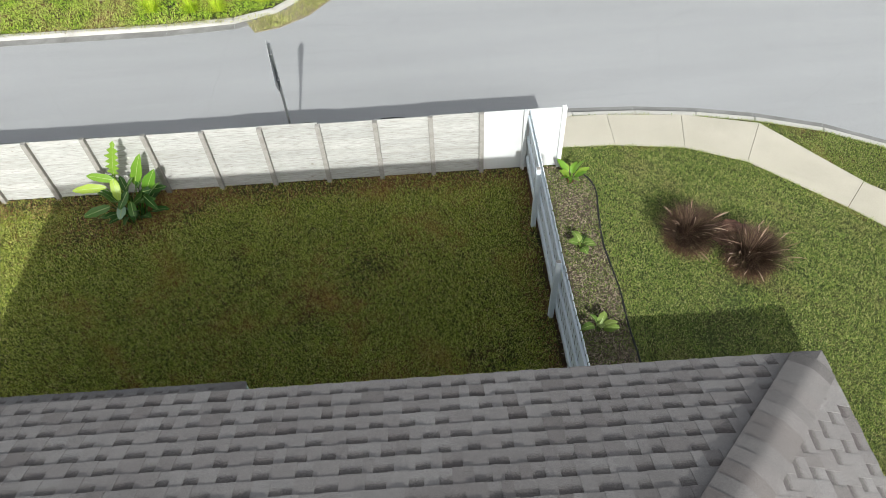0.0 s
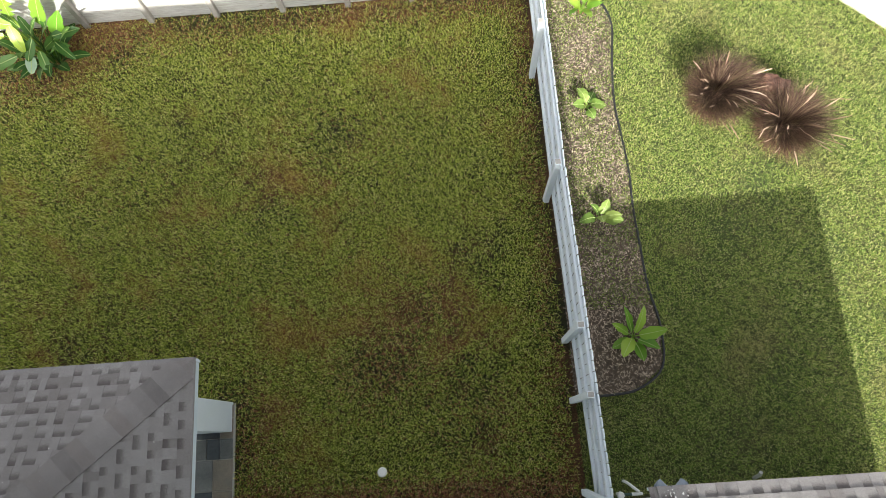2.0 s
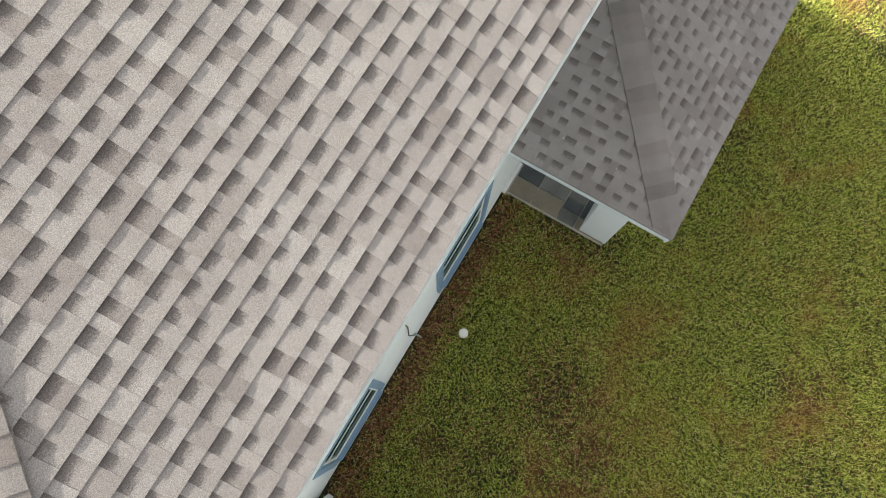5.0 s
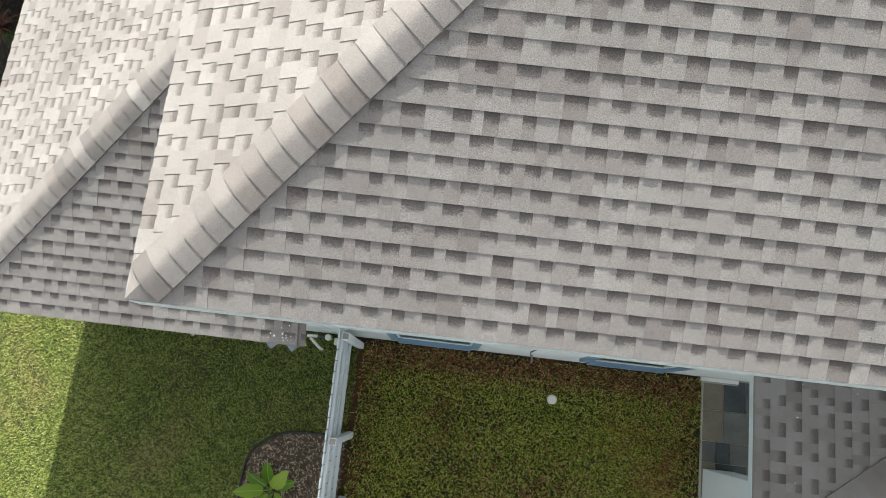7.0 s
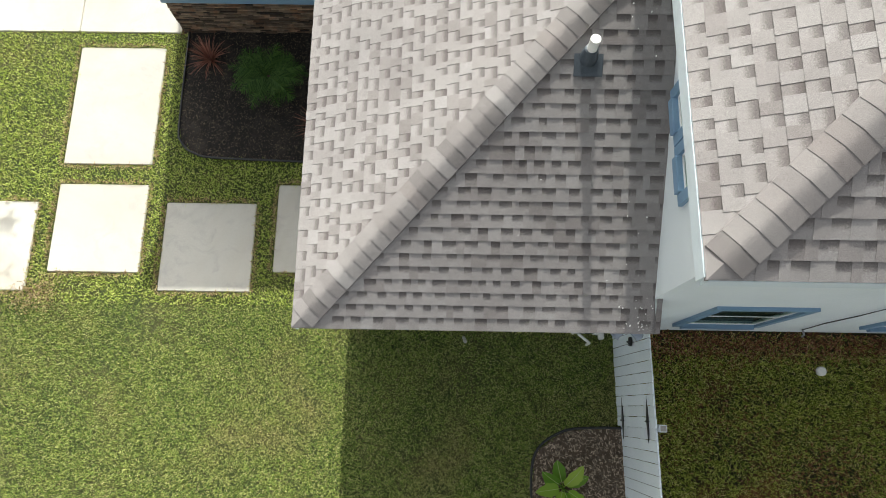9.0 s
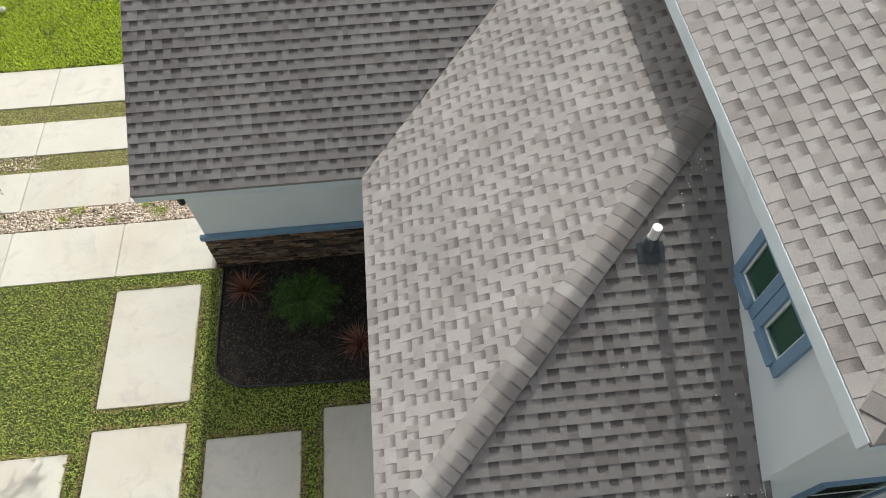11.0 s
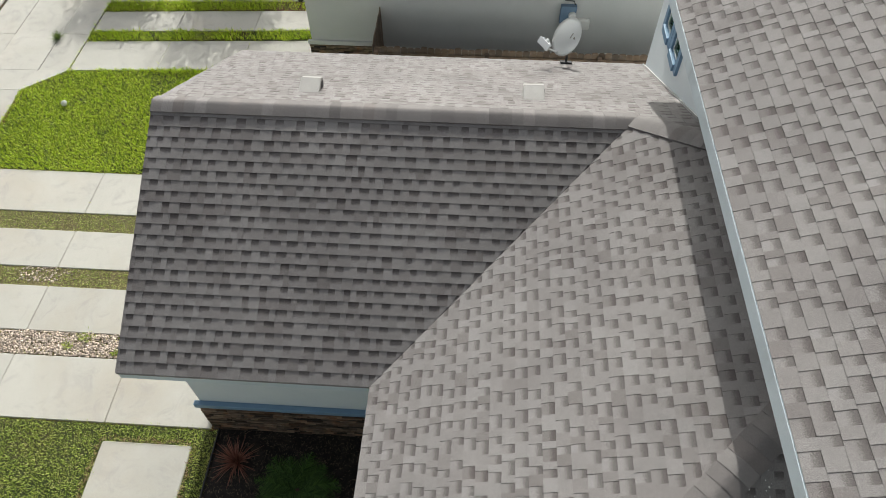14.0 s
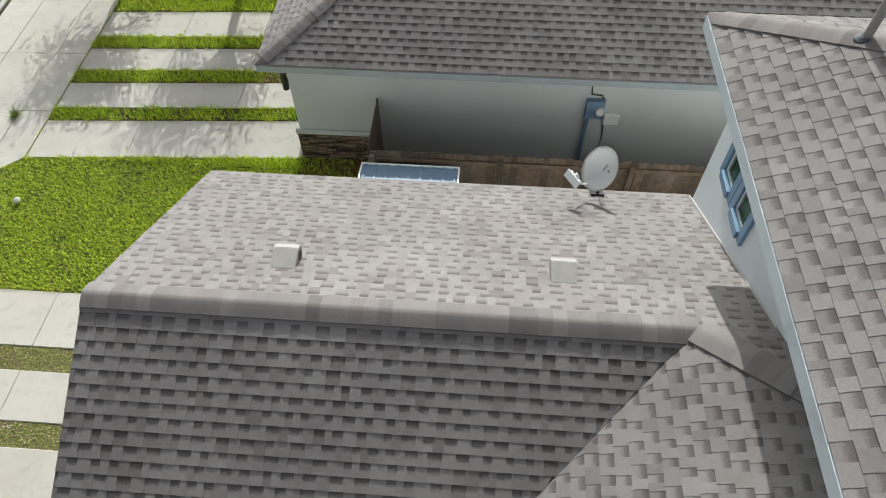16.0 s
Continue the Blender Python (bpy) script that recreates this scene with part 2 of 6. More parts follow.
LEADM = surface("dark_flashing", (0.035, 0.045, 0.055), (0.07, 0.085, 0.10), 10, 80, 0.5, 0.3)
ROCK = surface("red_brown_boulder", (0.13, 0.062, 0.04), (0.24, 0.125, 0.085), 6, 60, 0.85, 0.8, 0.02, stains=0.4, stain=(0.14, 0.08, 0.06))
LEDGE = surface("ledge_stone", (0.06, 0.042, 0.03), (0.21, 0.15, 0.10), 9, 70, 0.85, 0.7, 0.01, stains=0.6, stain=(0.28, 0.12, 0.05), vary=1.8)
GREYPVC = surface("weathered_grey_pvc", (0.30, 0.29, 0.27), (0.40, 0.385, 0.36), 9, 150, 0.5, 0.1)
GREENPVC = surface("dark_green_plastic", (0.02, 0.055, 0.04), (0.035, 0.08, 0.055), 9, 150, 0.5, 0.1)
LAMPM = surface("slate_grey_lamp_paint", (0.20, 0.235, 0.29), (0.26, 0.295, 0.35), 6, 150, 0.45, 0.1)
BLUEMETAL = surface("blue_grey_metal_roof", (0.07, 0.14, 0.23), (0.11, 0.19, 0.29), 3, 100, 0.5, 0.1)
GREYBOX = surface("grey_meter_box", (0.13, 0.20, 0.29), (0.18, 0.26, 0.35), 5, 120, 0.5, 0.1)
DISHM = surface("pale_grey_dish", (0.80, 0.82, 0.81), (0.87, 0.89, 0.88), 5, 120, 0.4, 0.05)
PEBBLE = surface("river_pebbles", (0.36, 0.27, 0.205), (0.68, 0.58, 0.49), 9, 90, 0.8, 0.3, vary=1.1)
GLASS, _t, _p = nodes_of("window_glass")
_g = _t.nodes.new("ShaderNodeBsdfGlossy")
_g.inputs["Roughness"].default_value = 0.03
_c = _t.nodes.new("ShaderNodeBsdfTransparent")
_c.inputs[0].default_value = (0.82, 0.9, 0.86, 1)
_w = _t.nodes.new("ShaderNodeLayerWeight")
_w.inputs[0].default_value = 0.25
_l = maths(_t, "MULTIPLY_ADD", _w.outputs["Facing"], 0.05).node
_l.inputs[2].default_value = 0.02
_m = _t.nodes.new("ShaderNodeMixShader")
for _a, _b in ((_l.outputs[0], _m.inputs[0]), (_c.outputs[0], _m.inputs[1]), (_g.outputs[0], _m.inputs[2]), (_m.outputs[0], _t.nodes["Material Output"].inputs[0])):
    _t.links.new(_a, _b)
SCREEN = surface("insect_screen", (0.012, 0.015, 0.015), (0.022, 0.026, 0.026), 30, 400, 0.6, 0.2)
SHADE = surface("drawn_blind_behind_glass", (0.06, 0.12, 0.09), (0.09, 0.16, 0.12), 5, 100, 0.25, 0.05)
LAWN = blade_material("lawn_blades", [(0.0, (0.04, 0.075, 0.008)), (0.22, (0.135, 0.185, 0.022)), (0.5, (0.345, 0.41, 0.055)), (0.8, (0.57, 0.605, 0.13)), (0.93, (0.72, 0.69, 0.24)), (1.0, (0.84, 0.72, 0.36))], (0.42, 0.185, 0.065), 0.54)
SIDELAWN = blade_material("side_lawn_blades", [(0.0, (0.05, 0.10, 0.011)), (0.25, (0.135, 0.215, 0.028)), (0.55, (0.265, 0.335, 0.064)), (0.85, (0.41, 0.43, 0.145)), (1.0, (0.53, 0.485, 0.24))], (0.36, 0.29, 0.13), 0.54)
LUSH = blade_material("lush_lawn_blades", [(0.0, (0.15, 0.25, 0.012)), (0.35, (0.40, 0.57, 0.025)), (0.75, (0.66, 0.79, 0.05)), (1.0, (0.80, 0.80, 0.16))], (0.26, 0.36, 0.03), 0.52)
# LEAF is deepened so the low leaves of the big clump look shaded
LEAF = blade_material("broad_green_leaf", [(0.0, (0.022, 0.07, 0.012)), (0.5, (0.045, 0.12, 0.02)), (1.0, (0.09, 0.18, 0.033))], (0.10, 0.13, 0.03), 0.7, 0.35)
PALELEAF = blade_material("pale_green_leaf", [(0.0, (0.09, 0.16, 0.03)), (0.5, (0.15, 0.23, 0.045)), (1.0, (0.23, 0.29, 0.075))], (0.24, 0.23, 0.08), 0.7, 0.45)
REDGRASS = blade_material("purple_fountain_grass", [(0.0, (0.026, 0.014, 0.012)), (0.45, (0.065, 0.035, 0.027)), (0.7, (0.15, 0.09, 0.06)), (0.88, (0.29, 0.20, 0.13)), (1.0, (0.18, 0.16, 0.06))], (0.16, 0.09, 0.05), 0.55, 0.7)
DEADGRASS = blade_material("dead_purple_grass", [(0.0, (0.07, 0.035, 0.022)), (0.6, (0.16, 0.09, 0.055)), (1.0, (0.26, 0.17, 0.10))], (0.2, 0.13, 0.07), 0.6, 0.8)
PLUME = blade_material("tan_grass_plume", [(0.0, (0.34, 0.22, 0.15)), (1.0, (0.54, 0.40, 0.29))], (0.3, 0.2, 0.14), 0.7, 0.9)
REDLEAF = blade_material("red_cordyline_leaf", [(0.0, (0.18, 0.065, 0.045)), (1.0, (0.38, 0.18, 0.13))], (0.3, 0.16, 0.1), 0.7, 0.5)
BRIGHTLEAF = blade_material("bright_green_leaf", BRIGHTLEAF_STOPS, (0.3, 0.4, 0.1), 0.7, 0.35)
MIDRIB = surface("pale_leaf_midrib", (0.30, 0.40, 0.12), (0.40, 0.48, 0.18), 9, 150, 0.5, 0.1)
GLAUCOUS = blade_material("pale_leaf_back", [(0.0, (0.20, 0.30, 0.20)), (1.0, (0.32, 0.42, 0.30))], (0.3, 0.4, 0.3), 0.7, 0.4)
FERN = blade_material("dark_green_frond", [(0.0, (0.02, 0.055, 0.010)), (1.0, (0.085, 0.16, 0.03))], (0.05, 0.09, 0.018), 0.7, 0.5)


# ---- building helpers ----
def obj(name, verts, faces, mats, parent=None, label="", mat_idx=None, uvs=None, smooth=False):
    me = bpy.data.meshes.new(name)
    me.from_pydata([tuple(v) for v in verts], [], faces)
    for m in mats if isinstance(mats, (list, tuple)) else [mats]:
        me.materials.append(m)
    if mat_idx is not None:
        me.polygons.foreach_set("material_index", np.asarray(mat_idx, dtype=np.int32))
    if uvs is not None:
        layer = me.uv_layers.new(name="UVMap")
        layer.data.foreach_set("uv", np.asarray(uvs, dtype=np.float32).ravel())
    if smooth:
        me.polygons.foreach_set("use_smooth", [True] * len(me.polygons))
    me.update()
    ob = new(name, me)
    ob.parent = parent
    if label:
        tagged(ob, label)
    return ob


def part(name, bm, material, parent, label="", smooth=False):
    me = bpy.data.meshes.new(name)
    bm.to_mesh(me)
    bm.free()
    me.materials.append(material)
    if smooth:
        me.polygons.foreach_set("use_smooth", [True] * len(me.polygons))
    ob = new(name, me)
    ob.parent = parent
    if label:
        tagged(ob, label)
    return ob


def thing(name, label, category, group="", kind="", at=(0, 0, 0)):
    ob = new(name)
    ob.location = at
    ob.empty_display_size = 0.2
    return tagged(ob, label, category, group, kind)


def box(lo, hi, bevel=0.0, bm=None, m=None):
    """A box between two corners, its edges rounded, added to bm."""
    b = bmesh.new()
    bmesh.ops.create_cube(b, size=1)
    s = [hi[i] - lo[i] for i in range(3)]
    c = [(hi[i] + lo[i]) / 2 for i in range(3)]
    bmesh.ops.transform(b, matrix=Matrix.Translation(c) @ Matrix.Diagonal((*s, 1)), verts=b.verts)
    if bevel:
        bmesh.ops.bevel(b, geom=b.edges[:], offset=bevel, segments=2, affect="EDGES", profile=0.5)
    if m is not None:
        bmesh.ops.transform(b, matrix=m, verts=b.verts)
    if bm is None:
        return b
    return join(bm, b)


def join(bm, b):
    tmp = bpy.data.meshes.new("tmp")
    b.to_mesh(tmp)
    b.free()
    bm.from_mesh(tmp)
    bpy.data.meshes.remove(tmp)
    return bm


def prism(poly, z0, z1):
    """An upright prism over a plan polygon (anticlockwise)."""
    b = bmesh.new()
    f = b.faces.new([b.verts.new((x, y, z0)) for x, y in poly])
    top = bmesh.ops.extrude_face_region(b, geom=[f])["geom"]
    for v in top:
        if isinstance(v, bmesh.types.BMVert):
            v.co.z = z1
    bmesh.ops.recalc_face_normals(b, faces=b.faces[:])
    return b


def tube(points, r, sides=10, cap=True, bm=None):
    """A round bar along points; r is one radius or one for each point."""
    bm = bm or bmesh.new()
    pts = [Vector(p) for p in points]
    rs = r if isinstance(r, (list, tuple)) else [r] * len(pts)
    rings = []
    for i, p in enumerate(pts):
        a = (pts[min(i + 1, len(pts) - 1)] - pts[max(i - 1, 0)]).normalized()
        q = a.to_track_quat("Z", "Y").to_matrix()
        rings.append([bm.verts.new(p + q @ Vector((math.cos(k * math.tau / sides) * rs[i], math.sin(k * math.tau / sides) * rs[i], 0))) for k in range(sides)])
    for A, B in zip(rings, rings[1:]):
        for k in range(sides):
            bm.faces.new((A[k], A[(k + 1) % sides], B[(k + 1) % sides], B[k]))
    if cap:
        bm.faces.new(rings[0][::-1])
        bm.faces.new(rings[-1])
    return bm


def blades(name, pts, length, width, lean, material, parent=None, seed=1, base=0.0):
    """One mesh of many small pointed blades, each a bent kite, rooted at pts."""
    rng = np.random.default_rng(seed)
    n = len(pts)
    a = rng.uniform(0, 2 * np.pi, n)
    L = length * rng.uniform(0.55, 1.25, n)
    W = width * rng.uniform(0.7, 1.3, n)
    le = np.clip(rng.normal(lean, 0.25, n), 0.1, 1.45)
    dx, dy = np.cos(a), np.sin(a)
    out, up = np.sin(le) * L, np.cos(le) * L
    v = np.zeros((n, 4, 3))
    v[:, 0] = pts
    v[:, 0, 2] += base
    mid = v[:, 0] + np.stack([dx * out * 0.45, dy * out * 0.45, up * 0.62], 1)
    side = np.stack([-dy * W / 2, dx * W / 2, 0.15 * W * rng.uniform(-1, 1, n)], 1)
    v[:, 1], v[:, 3] = mid - side, mid + side
    v[:, 2] = v[:, 0] + np.stack([dx * out, dy * out, up], 1)
    me = bpy.data.meshes.new(name)
    me.vertices.add(4 * n)
    me.vertices.foreach_set("co", v.astype(np.float32).ravel())
    me.loops.add(4 * n)
    me.loops.foreach_set("vertex_index", np.arange(4 * n, dtype=np.int32))
    me.polygons.add(n)
    me.polygons.foreach_set("loop_start", np.arange(0, 4 * n, 4, dtype=np.int32))
    me.polygons.foreach_set("loop_total", np.full(n, 4, dtype=np.int32))
    me.materials.append(material)
    me.update(calc_edges=True)
    ob = new(name, me)
    ob.parent = parent
    return ob


def ribbon(edge_a, edge_b, z0, z1):
    """A solid strip between two plan lines with the same number of points."""
    b = bmesh.new()
    A, B = ([[b.verts.new((x, y, z)) for x, y in e] for z in (z0, z1)] for e in (edge_a, edge_b))
    n = len(edge_a)
    for i in range(n - 1):
        b.faces.new((A[1][i], A[1][i + 1], B[1][i + 1], B[1][i]))
        b.faces.new((A[0][i], A[0][i + 1], A[1][i + 1], A[1][i]))
        b.faces.new((B[0][i], B[0][i + 1], B[1][i + 1], B[1][i]))
    for i in (0, n - 1):
        b.faces.new((A[0][i], B[0][i], B[1][i], A[1][i]))
    bmesh.ops.recalc_face_normals(b, faces=b.faces[:])
    return b


# ---- roofs ----
EXPO = 0.149
PITCH = 0.5
_cells = {}


def shingle_piece(w, gap):
    key = (round(w, 3), gap)
    if key not in _cells:
        v, f, uv = cell_geometry(0, w, 0, w, 0, EXPO, gap)
        me = bpy.data.meshes.new("shingle")
        me.from_pydata(v, [], f)
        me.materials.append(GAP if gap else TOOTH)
        layer = me.uv_layers.new(name="UVMap")
        layer.data.foreach_set("uv", np.asarray(uv, dtype=np.float32).ravel())
        _cells[key] = me
    return _cells[key]


def cell_geometry(a0, a1, A0, A1, b0, b1, gap):
    """One tab in the plane's own axes: butt edge a0..a1 at b0, top edge A0..A1 at b1."""
    h = 0.0075 if gap else 0.0122
    k = 0.012
    v = [(a0, b0, h), (a1, b0, h), (A1, b1 + k, 0.0 if gap else 0.0026), (A0, b1 + k, 0.0 if gap else 0.0026), (a0, b0, -0.004), (a1, b0, -0.004), (A1, b1 + k, -0.004), (A0, b1 + k, -0.004)]
    f = [(0, 1, 2, 3), (4, 5, 1, 0), (5, 6, 2, 1), (7, 4, 0, 3)]
    uv = [(a0, 0), (a1, 0), (A1, 1), (A0, 1)] + [(a0, 0)] * 12
    return v, f, uv


def roof_plane(parent, origin, along, up, left, right, length, rng, near=None, name="shingle_field"):
    """Courses of random tabs on a plane. left and right: (start, slope) of the bounds along the eave as one climbs; near: a test
    of (a, b) for the tabs that are pieces of their own."""
    u, s = Vector(along).normalized(), Vector(up).normalized()
    n = u.cross(s)
    M = Matrix(((u.x, s.x, n.x, origin[0]), (u.y, s.y, n.y, origin[1]), (u.z, s.z, n.z, origin[2]), (0, 0, 0, 1)))
    L = lambda b: left[0] + left[1] * b
    R = lambda b: right[0] + right[1] * b
    V, F, I, UV, pieces = [], [], [], [], 0
    rows = int(math.ceil(length / EXPO))
    for i in range(rows):
        b0, b1 = i * EXPO, min((i + 1) * EXPO, length)
        a = min(L(b0), L(b1)) - rng.uniform(0, 0.2)
        end = max(R(b0), R(b1))
        gap = rng.random() < 0.5
        while a < end:
            w = rng.choice((0.085, 0.10, 0.115, 0.135, 0.15)) if gap else rng.choice((0.075, 0.095, 0.115, 0.14, 0.17))
            c0, c1 = (min(max(q, L(b0)), R(b0)) for q in (a, a + w))
            d0, d1 = (min(max(q, L(b1)), R(b1)) for q in (a, a + w))
            if c1 - c0 > 0.01 or d1 - d0 > 0.01:
                c1, d1 = max(c0, c1), max(d0, d1)
                whole = c0 == a == d0 and c1 == d1 == a + w and b1 - b0 > EXPO * 0.99
                if whole and near and pieces < 300 and near(a, b0):
                    ob = new("shingle", shingle_piece(w, gap))
                    ob.parent = parent
                    ob.matrix_local = M @ Matrix.Translation((a, b0, 0))
                    pieces += 1
                else:
                    v, f, uv = cell_geometry(c0, c1, d0, d1, b0, b1, gap)
                    o = len(V)
                    V += [M @ Vector(q) for q in v]
                    F += [tuple(o + k for k in q) for q in f]
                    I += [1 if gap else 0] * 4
                    UV += uv
            a += w
            gap = not gap
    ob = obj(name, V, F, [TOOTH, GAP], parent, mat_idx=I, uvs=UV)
    return tagged(ob, kind="stuff")


_cap = {}


def cap_row(parent, a, b, n1, n2, width=0.178, step=0.152, pointed=True):
    """Bent ridge or hip caps, overlapped from a up to b, folded over two planes with the normals n1, n2."""
    a, b = Vector(a), Vector(b)
    d = (b - a).normalized()
    n1, n2 = Vector(n1).normalized(), Vector(n2).normalized()
    s1, s2 = d.cross(n1).normalized(), d.cross(n2).normalized()
    mid = (n1 + n2).normalized()
    if s1.dot(n2) > 0:
        s1 = -s1
    if s2.dot(n1) > 0:
        s2 = -s2
    key = tuple(round(v, 3) for v in (*n1, *n2, *d))
    if key not in _cap:
        prof = [(1.0, 0.0), (0.66, 0.0), (0.42, 0.001), (0.22, 0.005), (0.0, 0.010)]
        pts = [s1 * width * f - mid * g for f, g in prof] + [s2 * width * f - mid * g for f, g in prof[-2::-1]]
        m = len(pts)
        V = [p + mid * 0.031 for p in pts] + [p + d * step * 1.15 + mid * 0.026 for p in pts]
        F = [(i, i + 1, i + 1 + m, i + m) for i in range(m - 1)]
        V += [p + mid * 0.031 for p in pts] + [p - mid * 0.006 for p in pts]
        F += [(i + 3 * m, i + 1 + 3 * m, i + 1 + 2 * m, i + 2 * m) for i in range(m - 1)]
        o = len(V)
        V += [pts[0] + mid * 0.031, pts[0] + d * step * 1.15 + mid * 0.026, pts[0] + d * step * 1.15 - mid * 0.004, pts[0] - mid * 0.004]
        V += [pts[-1] + mid * 0.031, pts[-1] + d * step * 1.15 + mid * 0.026, pts[-1] + d * step * 1.15 - mid * 0.004, pts[-1] - mid * 0.004]
        F += [(o, o + 1, o + 2, o + 3), (o + 7, o + 6, o + 5, o + 4)]
        me = bpy.data.meshes.new("ridge_cap")
        me.from_pydata([tuple(v) for v in V], [], F)
        me.materials.append(CAPM)
        me.polygons.foreach_set("use_smooth", [i < m - 1 for i in range(len(F))])
        _cap[key] = me
    V = [a + mid * 0.012, a + d * 0.30 + s1 * width + mid * 0.022, a + d * 0.30 + mid * 0.016, a + d * 0.30 + s2 * width + mid * 0.022, a + d * 0.18 + s1 * width + mid * 0.018, a + d * 0.18 + s2 * width + mid * 0.018]
    if pointed:                             # the lowest cap of a hip is trimmed to the corner
        obj("ridge_cap", V, [(0, 2, 1, 4), (0, 5, 3, 2)], CAPM, parent)
        a = a + d * 0.17
    total = (b - a).length
    for i in range(int(total / step) + 1):
        ob = new("ridge_cap", _cap[key])
        ob.parent = parent
        ob.location = a + d * min(i * step, total - step)


def slab(parent, name, corners, thick, material):
    """A sloped deck: the corners are its top, and it is thick downwards."""
    n = len(corners)
    V = [Vector(c) for c in corners] + [Vector(c) - Vector((0, 0, thick)) for c in corners]
    F = [tuple(range(n)), tuple(range(2 * n - 1, n - 1, -1))] + [(i, i + n, (i + 1) % n + n, (i + 1) % n) for i in range(n)]
    return obj(name, V, F, material, parent)


def bar(parent, name, a, b, w, h, material, label=""):
    """A straight board from a to b, w wide across and h high, its top along the line."""
    a, b = Vector(a), Vector(b)
    d = b - a
    bm = box((0, -w / 2, -h), (d.length, w / 2, 0), min(w, h) * 0.1)
    x = d.normalized()
    z = Vector((0, 0, 1))
    y = z.cross(x).normalized()
    z = x.cross(y)
    M = Matrix(((x.x, y.x, z.x, a.x), (x.y, y.y, z.y, a.y), (x.z, y.z, z.z, a.z), (0, 0, 0, 1)))
    bmesh.ops.transform(bm, matrix=M, verts=bm.verts)
    return part(name, bm, material, parent, label)


# ---- ground, streets, pavements ----
def plain(name, lo, hi, z, material, label, category):
    ob = obj(name, [(lo[0], lo[1], z), (hi[0], lo[1], z), (hi[0], hi[1], z), (lo[0], hi[1], z)], [(0, 1, 2, 3)], material)
    return tagged(ob, label, category, kind="structure")


plain("ground", (-2500, -2500), (2500, 2500), -0.16, SOIL, "flat earth and grass that runs to the horizon", "ground")
plain("road", (-150, 7.9), (40, 90), -0.12, ASPH, "worn pale grey asphalt street round the corner lot", "road")
plain("road_front", (5.0, -150), (24, 7.9), -0.121, ASPH, "worn pale grey asphalt street in front", "road")

KERB_IN = [(-60, 8.05), (-30, 8.05), (-12, 8.05), (-4, 8.03), (1.4, 8.0), (2.9, 7.92), (4.3, 7.72), (5.6, 7.4), (7.0, 6.88), (8.2, 6.15), (10.4, 4.2), (12.6, 1.2), (14.4, -3), (15.5, -8), (16.0, -14), (16.3, -24), (16.5, -60)]


def offset(line, d):
    out = []
    for i, p in enumerate(line):
        a, b = Vector(line[max(i - 1, 0)]), Vector(line[min(i + 1, len(line) - 1)])
        t = (b - a).normalized()
        out.append((p[0] - t.y * d, p[1] + t.x * d))
    return out


lot = tagged(part("lawn_soil", prism(KERB_IN[::-1] + [(-60, -60)], -0.3, 0.0), SOIL, None), "lawn soil and thatch under the grass", "lawn", kind="structure")
far_lot = [(-90, 13.32), (-9.5, 13.32), (-7.6, 13.45), (-6.5, 13.85), (-5.7, 14.65), (-5.3, 16), (-5.2, 60), (-90, 60)]
tagged(part("lawn_soil_far", prism(far_lot, -0.3, 0.0), SOIL, None), "soil of the lawn across the street", "lawn", kind="structure")


def kerb_run(name, line, label):
    run = thing(name, label, "kerb", kind="structure")
    out, gut = offset(line, 0.16), offset(line, 0.45)
    for i in range(len(line) - 1):
        a, b = [Vector(p) for p in (line[i], line[i + 1])]
        n = max(1, round((b - a).length / 3.0))
        n = min(n, 12)
        for k in range(n):
            lerp = lambda e, t: tuple(Vector(e[i]).lerp(Vector(e[i + 1]), t))
            t0, t1 = k / n, (k + 1) / n - 0.012 / max((b - a).length, 0.1)
            bm = ribbon([lerp(line, t0), lerp(line, t1)], [lerp(out, t0), lerp(out, t1)], -0.3, 0.012)
            bmesh.ops.bevel(bm, geom=[e for e in bm.edges if all(v.co.z > 0 for v in e.verts)], offset=0.02, segments=2, affect="EDGES")
            part("kerbstone", bm, KERB, run)
            part("gutter", ribbon([lerp(out, t0), lerp(out, t1)], [lerp(gut, t0), lerp(gut, t1)], -0.3, -0.112), GUTTER, run)


kerb_run("kerb", KERB_IN, "weathered grey concrete kerb round the corner lot")
kerb_run("kerb_far", [(-5.2, 60), (-5.3, 16), (-5.7, 14.65), (-6.5, 13.85), (-7.6, 13.45), (-9.5, 13.32), (-30, 13.32), (-60, 13.32)], "stained grey kerb across the street with weeds along it")

walkway = thing("pavement", "pale concrete pavement of separate slabs round the corner", "pavement", kind="structure")
IN = [(-3.5, 6.9), (-1.45, 6.9), (0.4, 6.92), (2.17, 6.87), (3.71, 6.63), (4.94, 6.04), (6.5, 4.5), (7.9, 2.9), (9.3, 1.1), (10.7, -1.2), (12.2, -4.2), (13.1, -7.5), (13.4, -10.5), (14.0, -12.8), (14.08, -15.15), (13.24, -15.9), (13.24, -17.35), (13.24, -19.4), (13.24, -21.55), (13.25, -23.6), (13.25, -25.65)]
OUT = [(-3.5, 7.98), (-1.45, 7.98), (0.4, 7.98), (2.2, 7.96), (3.95, 7.78), (5.65, 7.30), (7.15, 5.2), (8.7, 3.6), (10.2, 1.7), (11.8, -0.6), (13.3, -3.7), (14.3, -7.2), (15.2, -10.5), (15.7, -12.7), (15.9, -15.1), (15.95, -15.85), (16.0, -17.25), (16.05, -19.25), (16.1, -21.4), (16.15, -23.5), (16.2, -25.55)]
